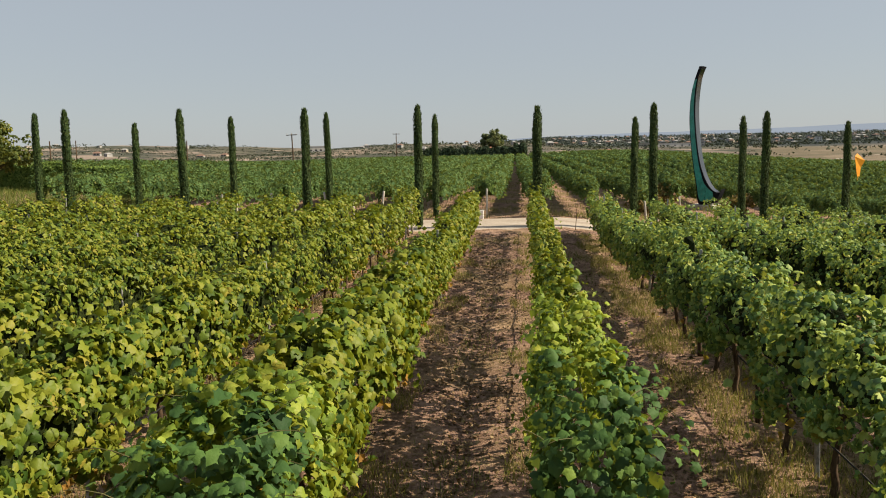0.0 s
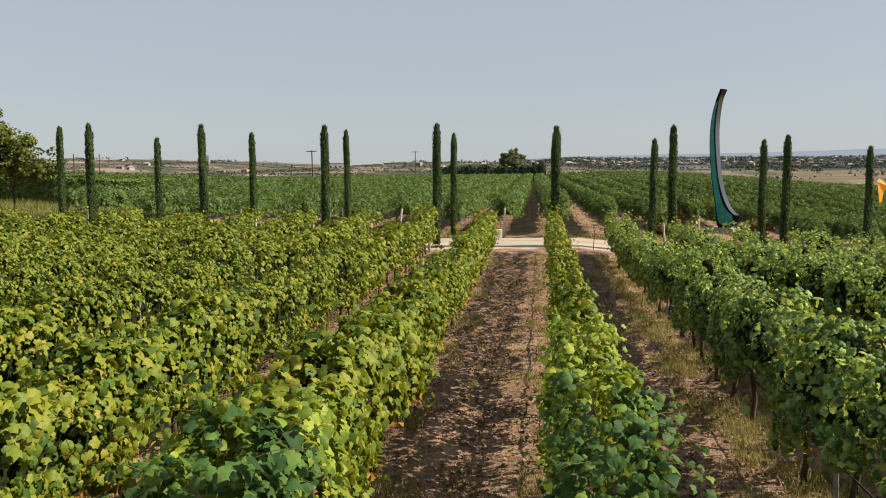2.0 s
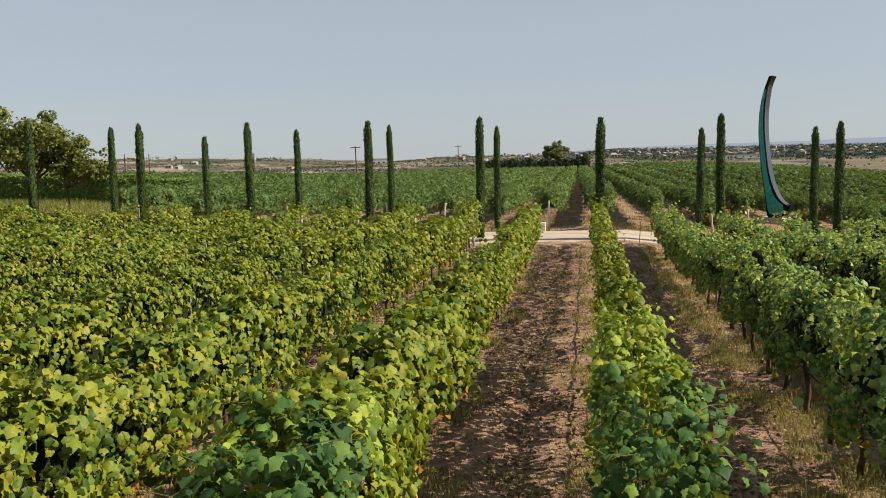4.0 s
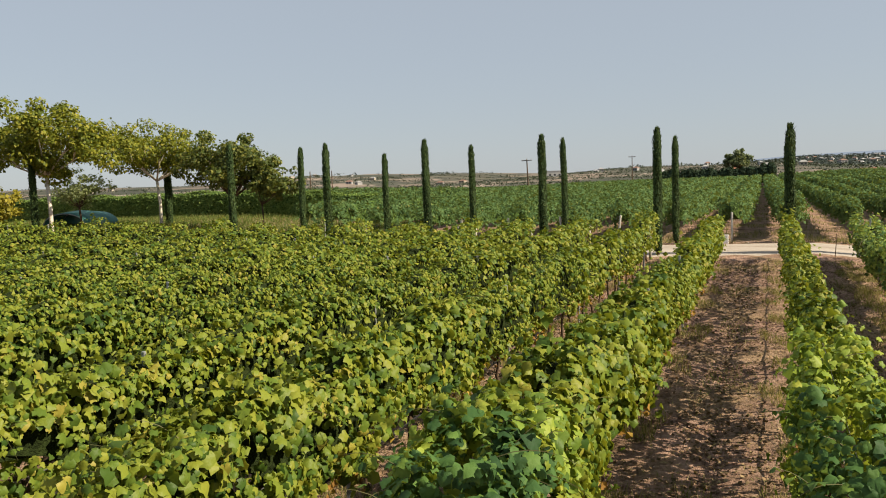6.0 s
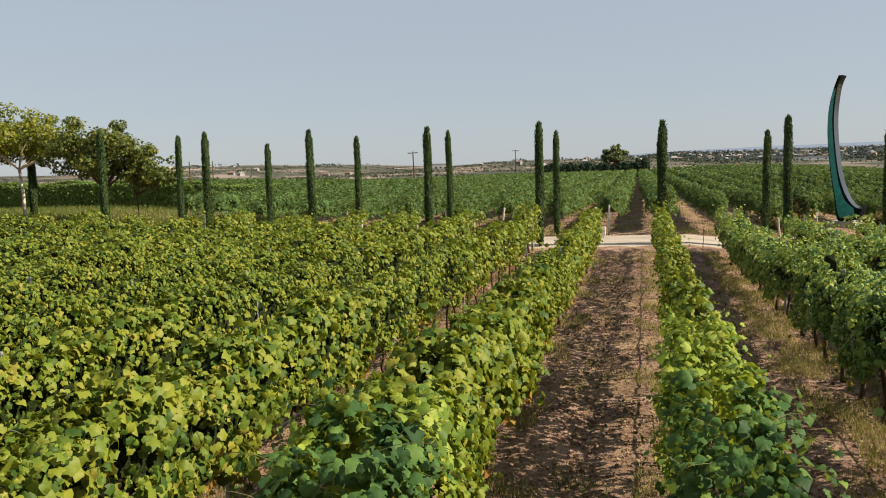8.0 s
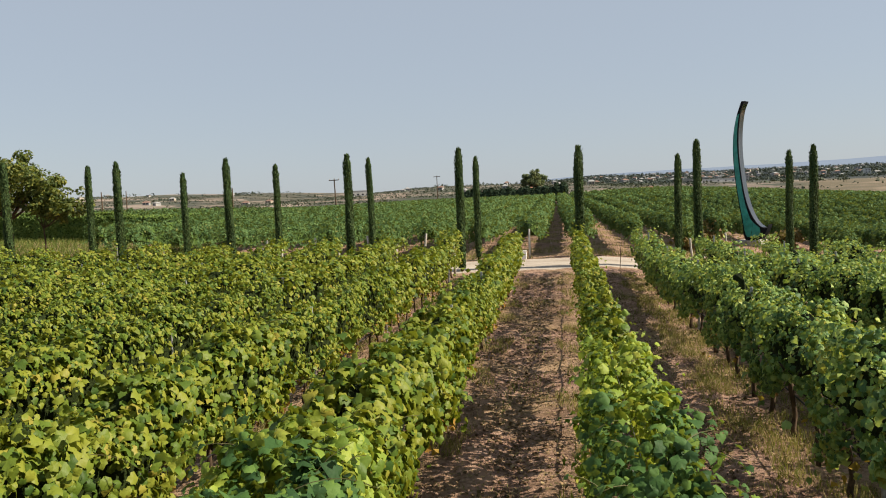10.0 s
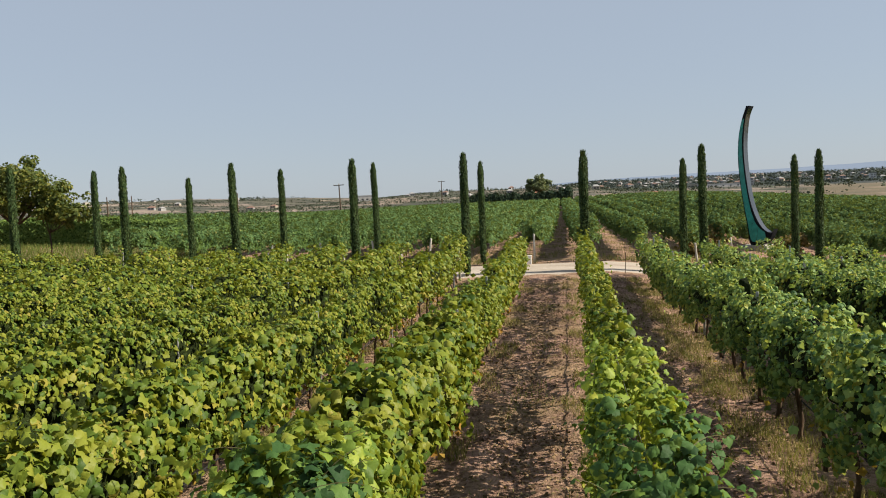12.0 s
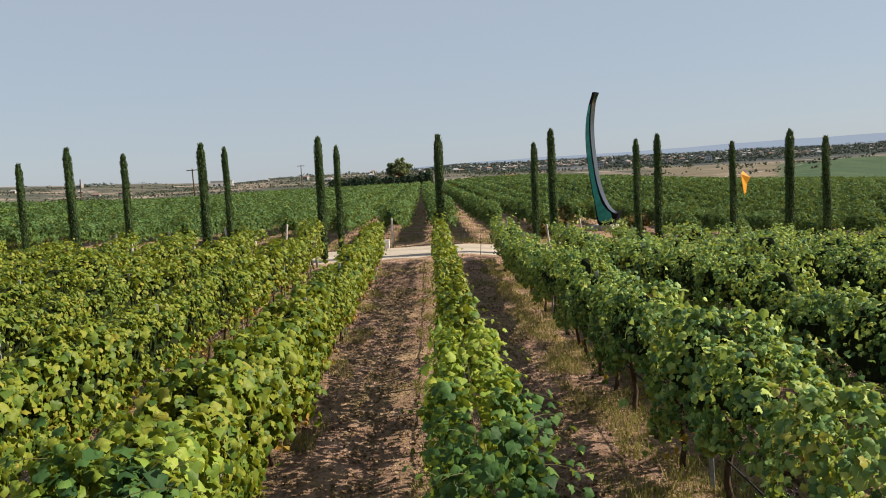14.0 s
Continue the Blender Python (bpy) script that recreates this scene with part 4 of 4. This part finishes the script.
for i in range(4, 45, 3):
    a, b = in_l[i:i + 4], in_r[i:i + 4]
    if i + 3 < 46:
        a, b = [a[0].lerp(a[1], 0.06), *a[1:3], a[3].lerp(a[2], 0.06)], [b[0].lerp(b[1], 0.06), *b[1:3], b[3].lerp(b[2], 0.06)]
        part("pane", mesh_py("pane", *ribbon([p.lerp(q2, 0.03) for p, q2 in zip(a, b)], [q2.lerp(p, 0.03) for p, q2 in zip(a, b)], -0.03, -0.012), M_TEAL), inlay, "teal glass pane")
lip = [Vector((p.x + 1.0, p.y + 0.6, 0)) for p in right_c]
part("inner_face", mesh_py("inner_face", *ribbon([p + Vector((0.2, 0.1, 0)) for p in right_c[1:45]], lip[1:45], 0.03, 0.57), M_GREYMETAL), arc, "grey metal lining")
part("plinth", mesh_py("plinth", *box(0.25, 0.4, -0.24, 1.3, 1.2, 0.44, 0.03), M_POST), arc, "low concrete plinth")

# ---- orange sculpture far in the vines ----
ox, oy = 25.3, 60.0
oz = GZ(ox, oy)
kite = thing("kite_sculpture", pose(ox, oy, oz, 0, 0, 20), "bright orange folded metal sculpture on a thin stand", "sculpture")
kh = 2.6 - oz
part("stand", mesh_py("stand", *tube([(0.05, 0, 0), (0.05, 0, kh * 0.45)], [0.05, 0.04], 8), M_POST), kite)
kv = [(0.05, -0.03, kh * 0.3), (-0.36, -0.06, kh * 0.95), (-0.1, 0.02, kh * 1.02), (0.52, -0.1, kh * 0.86), (0.25, 0, kh * 0.7), (0.05, 0.25, kh * 0.75)]
part("sail", mesh_py("sail", kv, [(0, 5, 1), (1, 5, 2), (2, 5, 3), (3, 5, 4), (4, 5, 0), (0, 1, 2, 3, 4)], M_ORANGE), kite, "orange painted plates")

# ---- hedge, big tree and houses at the far edge of the vines ----
r = np.random.default_rng(77)


def clump_mass(n, c, R, size, seed):
    g = np.random.default_rng(seed)
    d = g.normal(0, 1, (n, 3))
    d /= np.linalg.norm(d, axis=1, keepdims=True)
    P = np.array(c) + d * np.array(R) * g.uniform(0.7, 1.02, (n, 1))
    return scatter(LEAF_FAR, P, frames(d + g.normal(0, 0.5, (n, 3)), g.normal(0, 1, (n, 3))), size * g.uniform(0.6, 1.3, n))


for i, x in enumerate(np.linspace(-19.4, 1.7, 17)):
    y = 176.0
    z = GZ(x, y)
    h = 3.45 + 0.3 * math.sin(i * 2.1) + (0.5 if i > 14 else 0)
    tree = thing("conifer", pose(x, y, z), "dense dark conifer in a windbreak behind the vines", "tree", "windbreak")
    part("trunk", mesh_py("trunk", *tube([(0, 0, 0), (0, 0, h * 0.7)], [0.15, 0.05], 6), M_BARK), tree)
    v, f = clump_mass(1300, (0, 0, h * 0.5), (1.1, 1.1, h * 0.52), 0.36, 300 + i)
    tagged(part("crown", mesh_np("crown", v, f, M_CONIFER, True), tree), kind="stuff")
    # dark filling stands in for shade within the conifer
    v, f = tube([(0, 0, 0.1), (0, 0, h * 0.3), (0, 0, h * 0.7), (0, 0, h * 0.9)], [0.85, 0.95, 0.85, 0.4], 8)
    part("inner_crown", mesh_py("inner_crown", v, f, M_CORE_SHADE, True), tree)
broad_tree("broad_tree", "round-headed tree rising behind the windbreak", -5.0, 186.0, GZ(-5, 186), 3.0, (0, 0, 5.3), (3.0, 3.0, 2.1), M_ROUND, M_BARK, 11000, 0.32, 12, 0.0, 0.25)


def house(x, y, w, d, h, wall, roof, gable, turn, label, windows=3):
    z = GZ(x, y)
    ob = thing("house", pose(x, y, z - 0.3, 0, 0, turn), label, "house", "distant houses")
    part("wall", mesh_py("wall", *box(0, 0, h / 2, w, d, h), wall), ob)
    if gable:
        e, rh = 0.4, w * 0.16 + 0.6
        v = [(-w / 2 - e, -d / 2 - e, h), (w / 2 + e, -d / 2 - e, h), (w / 2 + e, d / 2 + e, h), (-w / 2 - e, d / 2 + e, h), (-w / 2 + d * 0.3, 0, h + rh), (w / 2 - d * 0.3, 0, h + rh)]
        part("roof", mesh_py("roof", v, [(0, 1, 5, 4), (1, 2, 5), (2, 3, 4, 5), (3, 0, 4), (3, 2, 1, 0)], roof), ob)
    else:
        part("roof", mesh_py("roof", *box(0, 0, h + 0.15, w + 0.5, d + 0.5, 0.3), roof), ob)
    for s in range(windows):
        for q in range(max(1, int(h // 3))):
            part("window", mesh_py("window", *box((s + 0.5) / windows * w * 0.9 - w * 0.45, -d / 2 - 0.01, 1.6 + 3 * q, min(1.6, w / windows * 0.5), 0.06, 1.3), M_WINDOW), ob)
    return ob


house(-6.0, 182.0, 4.6, 5.0, 2.55, M_CREAM, M_TILE, True, 5, "low house with an orange tiled roof behind the hedge")
house(33.0, 300.0, 9.0, 7.0, 2.6, M_CREAM, M_TILE, True, -10, "cream house with orange tiled roof among trees")
# long sheds and blocks on the plain
house(157.0, 1000.0, 27.0, 16.0, 4.2, M_CREAM, M_SHEET, False, -6, "long white industrial shed with pale sheet roof", 6)
house(172.0, 900.0, 44.0, 20.0, 3.6, M_WHITE, M_SHEET, False, 8, "pale warehouse with sheet roof", 5)
house(223.0, 1000.0, 11.0, 9.0, 9.0, M_TOWN, M_TOWN, False, 5, "grey concrete block standing over the fields", 4)
house(400.0, 1100.0, 7.0, 9.0, 9.5, M_WHITE, M_SHEET, False, -8, "tall white block at the edge of the town", 2)
house(-150.0, 600.0, 16.0, 9.0, 4.5, M_WHITE, M_SHEET, False, 10, "white flat-roofed house on the dry hillside", 4)
rr = random.Random(5)
for i in range(230):
    a = rr.triangular(0.02, 0.58, 0.16)
    y = rr.uniform(1150, 2500)
    x = math.tan(a) * y
    w = rr.uniform(5, 9.5)
    g = rr.random()
    if 0.12 < x / y < 0.26 and y < 1300:
        continue
    house(x, y, w, rr.uniform(8, 11), rr.choice((3.0, 3.2, 4.5, 6.2)), M_TOWN if g < 0.7 else M_CREAM, M_HAZETILE if rr.random() < 0.4 else M_TOWN, rr.random() < 0.75, rr.uniform(-30, 30),
          "small plastered town house with tiled roof" if g < 0.6 else "cream town house in the distance", 2)
for i in range(38):
    a = rr.uniform(-0.85, 0.06)
    y = rr.uniform(560, 1000)
    x = math.tan(a) * y
    house(x, y, rr.uniform(3.2, 6.5), rr.uniform(4, 6), rr.choice((2.1, 2.4, 2.9)), M_TOWN if rr.random() < 0.6 else M_CREAM, M_HAZETILE if rr.random() < 0.5 else M_TOWN, rr.random() < 0.7, rr.uniform(-30, 30), "farmhouse scattered on the dry hillside", 2)

# ---- scrub and woods on the hills ----
g = np.random.default_rng(91)


def bushes(name, label, places, sizes, flat, mat):
    """Low bushes and small trees, each a tuft of broad leaves."""
    n, m_leaf = len(places), 6
    d = g.normal(0, 1, (n, m_leaf, 3))
    d /= np.linalg.norm(d, axis=2, keepdims=True)
    spread = np.stack([sizes * flat * g.uniform(0.8, 1.6, n), sizes, sizes * 0.6], 1)[:, None, :]
    P = places[:, None, :] + np.array([0, 0, 0.5]) * sizes[:, None, None] + d * spread * 0.7
    size = (sizes[:, None] * g.uniform(0.5, 0.95, (n, m_leaf))).ravel()
    d = d.reshape(-1, 3)
    v, f = scatter(LEAF_FAR, P.reshape(-1, 3), frames(d * 0.9 + np.array([0, 0, 0.6]) + g.normal(0, 0.2, d.shape), g.normal(0, 1, d.shape)), size)
    tagged(part(name, mesh_np(name, v, f, mat, True)), label, "bushes", kind="stuff")


# hedgerows along the terraces of the near hills, and single bushes
px, py = [], []
for _ in range(170):
    y = g.uniform(330, 1000)
    a = g.uniform(-0.95, 0.10)
    long = g.uniform(30, 170)
    n = int(long / 2.6)
    t = np.linspace(-0.5, 0.5, n)
    px.append(math.tan(a) * y + t * long + g.normal(0, 0.8, n))
    py.append(y + t * long * g.normal(0, 0.25) + g.normal(0, 1.0, n))
n = 900
y = g.uniform(240, 1000, n)
px.append(np.tan(g.uniform(-0.95, 0.10, n)) * y)
py.append(y)
n = 420
y = g.uniform(900, 1010, n)
a = g.uniform(-0.95, 0.10, n)
px.append(np.tan(a + 0.02 * np.sin(a * 40)) * y)
py.append(y)
px, py = np.concatenate(px), np.concatenate(py)
bushes("scrub", "hedgerows and bushes dotted over the dry terraced hills", np.stack([px, py, land(px, py)], 1), g.uniform(0.45, 1.1, len(px)) * (1 + py / 1600) * np.where(np.arange(len(px)) >= len(px) - n, g.uniform(0.9, 2.0, len(px)), 1.0), 1.9, M_SCRUB)
# trees along the foot of the valley, and woods among the far houses
y = np.concatenate([g.uniform(400, 720, 420), g.uniform(640, 1000, 500)])
x = y * np.where(np.arange(len(y)) < 420, g.uniform(0.24, 0.58, len(y)), g.uniform(0.03, 0.34, len(y)))
keep = np.sin(x * 0.05 + 1) * np.sin(y * 0.055) > 0.2
x, y = x[keep], y[keep]
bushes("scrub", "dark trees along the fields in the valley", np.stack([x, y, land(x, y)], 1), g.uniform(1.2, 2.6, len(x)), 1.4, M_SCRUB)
# these trees carry painted haze in their blue-grey leaf colour
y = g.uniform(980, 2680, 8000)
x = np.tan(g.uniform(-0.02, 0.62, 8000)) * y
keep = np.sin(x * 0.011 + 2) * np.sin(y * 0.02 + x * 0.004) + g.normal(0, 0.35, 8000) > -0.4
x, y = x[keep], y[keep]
bushes("woods", "hazy belts of dark trees among the far town", np.stack([x, y, land(x, y)], 1), g.uniform(2.0, 4.2, len(x)) * (0.6 + y / 2600), 2.6, M_WOODS_HAZED)

# pale dirt track climbing the field in the valley
tv, tf = [], []
for i in range(25):
    s = i / 24
    y = 415 + 75 * s + 6 * math.sin(s * 3)
    x = y * (0.385 + 0.10 * s)
    for o in (-1.6, 1.6):
        tv.append((x, y + o, float(land(x, y + o)) + 0.25))
    if i:
        tf.append((2 * i - 2, 2 * i, 2 * i + 1, 2 * i - 1))
tagged(part("track", mesh_py("track", tv, tf, M_ROAD, True)), "pale dirt track between the valley fields", "track", kind="structure")

# ---- power poles ----
for x, y, top, arm in ((-39.8, 140, 7.6, 1.9), (-92.0, 150, 7.5, 0.0), (-64.0, 150, 7.0, 0.0), (-33.0, 220, 9.5, 1.9), (-101.0, 175, 8.2, 0.0)):
    z = GZ(x, y)
    pole = thing("power_pole", pose(x, y, z, 0, random.Random(x).uniform(-2, 2), 0), "weathered wooden power pole at the far side of the vines", "pole", "power poles")
    part("shaft", mesh_py("shaft", *tube([(0, 0, -0.2), (0, 0, top - z)], [0.14, 0.10], 8), M_BARK), pole)
    if arm:
        bar = part("crossarm", mesh_py("crossarm", *box(0, -0.12, top - z - 0.3, arm, 0.14, 0.14), M_BARK), pole)
        for s in (-0.45, 0.0, 0.45):
            part("insulator", mesh_py("insulator", *tube([(s * arm, -0.12, top - z - 0.23), (s * arm, -0.12, top - z)], [0.05, 0.03], 6), M_POST), bar)

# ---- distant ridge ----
# backdrop strip whose haze is an added glow
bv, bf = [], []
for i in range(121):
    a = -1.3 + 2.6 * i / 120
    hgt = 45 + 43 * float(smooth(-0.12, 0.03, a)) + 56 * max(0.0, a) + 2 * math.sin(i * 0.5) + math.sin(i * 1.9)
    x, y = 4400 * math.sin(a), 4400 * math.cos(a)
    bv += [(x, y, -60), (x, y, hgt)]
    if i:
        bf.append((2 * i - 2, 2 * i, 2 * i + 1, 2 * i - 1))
tagged(part("backdrop", mesh_py("backdrop", bv, bf, M_RIDGE_GLOW, True)), "glowing backdrop strip painted as a hazy blue ridge along the horizon", "backdrop", kind="structure")

# ---- grass, litter and clods between the rows ----
g = np.random.default_rng(19)


def lay(name, label, shape, n, xr, yr, size, mat, flat, strip=None):
    x = g.uniform(*xr, n)
    y = yr[0] + (yr[1] - yr[0]) * g.random(n) ** 1.4
    if strip is not None:
        ph = np.abs(((x - ROW_X0) / ROW_STEP + 0.5) % 1.0 - 0.5)
        k = strip(ph, x, y, g.random(n))
        x, y = x[k], y[k]
    n = len(x)
    z = land(x, y) + 0.018 * lump(x, y, 2.3, 1.0) + 0.012 * lump(x, y, 5.1, 2.0)
    if flat:
        nrm = np.array([0, 0, 1.0]) + g.normal(0, 0.35, (n, 3))
        tip = g.normal(0, 1, (n, 3))
        z = z + g.uniform(0.005, 0.03, n)
    else:
        nrm = g.normal(0, 1, (n, 3)) * np.array([1, 1, 0.15])
        tip = np.array([0, 0, 1.0]) + g.normal(0, 0.35, (n, 3))
    v, f = scatter(shape, np.stack([x, y, z], 1), frames(nrm, tip), size * g.uniform(0.5, 1.5, n))
    return tagged(part(name, mesh_np(name, v, f, mat)), label, name.replace("_", " "), kind="stuff")


lay("leaf_litter", "brown dead leaves and prunings lying on the soil", LEAF_FAR, 95000, (-5, 6), (2.2, 28), 0.045, M_LITTER, True,
    lambda ph, x, y, u: u < 0.15 + 0.45 * np.clip(lump(x, y, 0.9, 4.0) * 0.5 + 0.4, 0, 1) + 0.55 * smooth(0.3, 0.44, ph + 0.05 * np.sin(y * 2.3)))
lay("dry_grass", "dry yellow-green grass along the foot of the vines", BLADE, 270000, (-6, 7), (2.5, 28), 0.115, M_GRASS, False,
    lambda ph, x, y, u: (u < 0.8) & (ph < 0.24 + 0.06 * np.sin(y * 1.3)) & (lump(x, y, 1.7, 6.0) > np.where(x > 1.6, -0.6, 0.15)))
lay("weeds", "low green weeds in the middle of the lanes", BLADE, 46000, (-5, 6), (1.5, 28), 0.11, M_GREENGRASS, False,
    lambda ph, x, y, u: (ph > 0.34) & (lump(x, y, 1.1, 9.0) > 0.2))
lay("grass_strip", "yellow-green grass strip along the foot of a vine row", BLADE, 15000, (2.0, 2.8), (3.0, 28), 0.085, M_GRASS, False,
    lambda ph, x, y, u: lump(x, y, 1.4, 3.0) > -0.05 + 0.6 * smooth(2.35, 1.95, x))
lay("tall_grass", "tall green and dry grass in front of the trees", BLADE, 60000, (-50, -19), (28.2, 46), 0.27, M_GREENGRASS, False, lambda ph, x, y, u: (np.abs(y - road_mid(x)) > 1.9) | (x < -24))
lay("verge_grass", "short dry grass on the road verge", BLADE, 16000, (-19, 25), (32.5, 36), 0.16, M_GRASS, False, lambda ph, x, y, u: (np.abs(y - road_mid(x)) > 1.9) & (lump(x, y, 1.3, 2.0) > 0.1))


# ---- clods ----
CLOD = ([(0.5, 0, 0.1), (0, 0.45, 0.0), (-0.5, 0.1, 0.05), (0, -0.5, 0.1), (0.05, 0.0, 0.42), (0, 0, -0.3)],
        [(0, 1, 4), (1, 2, 4), (2, 3, 4), (3, 0, 4), (1, 0, 5), (2, 1, 5), (3, 2, 5), (0, 3, 5)])
lay("clods", "small clods and stones of dry soil between the vines", CLOD, 9000, (-7, 7), (2.5, 27), 0.045, M_GROUND, True,
    lambda ph, x, y, u: lump(x, y, 1.9, 3.0) > -0.2)

# ---- withered leaves low on the vines ----
M_DRYLEAF = leaf_material("withered_leaves", ((0.0, (0.20, 0.09, 0.03)), (0.5, (0.36, 0.19, 0.04)), (1.0, (0.46, 0.32, 0.06))), share=0.3, rough=0.7)
ROW_OF = {}
for ob in [o for o in scene.objects if o.name.split(".")[0] == "vine_row"]:
    kk = round((ob.matrix_basis.translation.x - ROW_X0) / ROW_STEP)
    if ob.matrix_basis.translation.y < 12 and -6 <= kk <= 3:
        ROW_OF[kk] = ob
for kk, vine in ROW_OF.items():
    x0, y0 = vine.matrix_basis.translation.x, vine.matrix_basis.translation.y
    n = 900 if kk < 0 else 260
    yl = g.uniform(y0 + 0.3, 24, n)
    yl = yl[(np.sin(yl * 1.9 + kk) + np.sin(yl * 5.1 + 2 * kk)) > 0.2]
    n = len(yl)
    half, low, top = canopy(kk, yl)
    P = np.stack([x0 + half * g.uniform(0.2, 1.05, n) * np.where(g.random(n) < 0.75, 1 if kk < 0 else -1, 1 if kk >= 0 else -1), yl, land(np.full(n, x0), yl) + low + g.uniform(-0.14, 0.22, n)], 1)
    v, f = scatter(LEAF_MID, P - np.array([x0, y0, 0.0]), frames(g.normal(0, 1, (n, 3)), np.array([0, 0, -1.0]) + g.normal(0, 0.5, (n, 3))), 0.08 * g.uniform(0.6, 1.3, n))
    tagged(part("withered_leaves", mesh_np("withered_leaves", v, f, M_DRYLEAF), vine, "orange-brown withered leaves"), kind="stuff")

# ---- grapes on the greener rows ----
M_GRAPE = Mat("dark_grapes", rough=0.45, spec=0.4).colour((0.035, 0.018, 0.04)).m
gv, gf = [], []
for i in range(26):
    zz = i / 25.0
    rad, ang = 0.045 * (1 - zz) ** 0.6 + 0.008, i * 2.4
    c, rr2 = np.array((rad * math.cos(ang), rad * math.sin(ang), -0.17 * zz)), 0.015
    b0 = len(gv)
    gv += [tuple(c + rr2 * np.array(d)) for d in ((1, 0, 0), (0, 1, 0), (-1, 0, 0), (0, -1, 0), (0, 0, 1), (0, 0, -1))]
    gf += [(b0 + a, b0 + b, b0 + d) for a, b, d in ((0, 1, 4), (1, 2, 4), (2, 3, 4), (3, 0, 4), (1, 0, 5), (2, 1, 5), (3, 2, 5), (0, 3, 5))]
BUNCH = mesh_py("fruit", gv, gf, M_GRAPE, True)
rr = random.Random(31)
for kk in (1, 2):
    vine = ROW_OF[kk]
    x0, y0 = vine.matrix_basis.translation.x, vine.matrix_basis.translation.y
    for i in range(24):
        y = y0 + 0.9 + i * 0.8 + rr.uniform(-0.15, 0.15)
        half, low, top = canopy(kk, np.array([y]))
        part("fruit", BUNCH, vine, "dark ripe grape bunch", at=pose(-float(half[0]) * rr.uniform(0.3, 0.7), y - y0, float(land(x0, y)) + float(low[0]) + rr.uniform(0.12, 0.26), 0, 0, rr.uniform(0, 360)) @ Matrix.Diagonal((0.8, 0.8, 0.95, 1)))

# ---- small things by the road ----
ux, uy = -1.3, 32.95
ubox = thing("meter_box", pose(ux, uy, GZ(ux, uy)), "small white box at the foot of a post by the road", "box")
part("case", mesh_py("case", *box(0, 0, 0.17, 0.2, 0.16, 0.34, 0.015), M_ENAMEL), ubox)
part("lid", mesh_py("lid", *box(0, 0, 0.355, 0.23, 0.19, 0.03, 0.01), M_ENAMEL), ubox)
mx, my = 2.45, 29.35
stick = thing("marker_stake", pose(mx, my, GZ(mx, my), 2, 3, 0), "thin rusty marker stake at the edge of the road", "stake")
part("rod", mesh_py("rod", *tube([(0, 0, -0.1), (0.01, 0, 0.4), (0, 0, 0.8)], [0.014, 0.013, 0.012], 6), M_BARK), stick)

lay("straw", "short pale straw scattered over the soil", BLADE, 60000, (-7, 7), (2.5, 27), 0.085, M_GRASS, True,
    lambda ph, x, y, u: u < 0.3 + 0.7 * np.clip(lump(x, y, 1.3, 8.0) * 0.6 + 0.3, 0, 1))
lay("lane_grass", "patchy dry grass in the lanes past the road", BLADE, 30000, (-12, 14), (33.5, 75), 0.22, M_GRASS, False,
    lambda ph, x, y, u: lump(x, y, 0.9, 5.0) > 0.1)
M_DRYSHRUB = leaf_material("dry_shrub_leaves", ((0.0, (0.10, 0.08, 0.03)), (0.6, (0.20, 0.14, 0.06)), (1.0, (0.30, 0.20, 0.08))), share=0.25, rough=0.7)
for bx, by, bs in ((7.6, 40.2, 1.0), (11.9, 41.6, 0.8), (6.4, 38.2, 0.8)):
    broad_tree("shrub", "low dry brownish shrub near the sculpture", bx, by, GZ(bx, by), 0.3, (0, 0, 0.75 * bs), (1.0 * bs, 0.9 * bs, 0.65 * bs), M_DRYSHRUB, M_BARK, 900, 0.13, int(bx * 10), 0.0, 0.03)
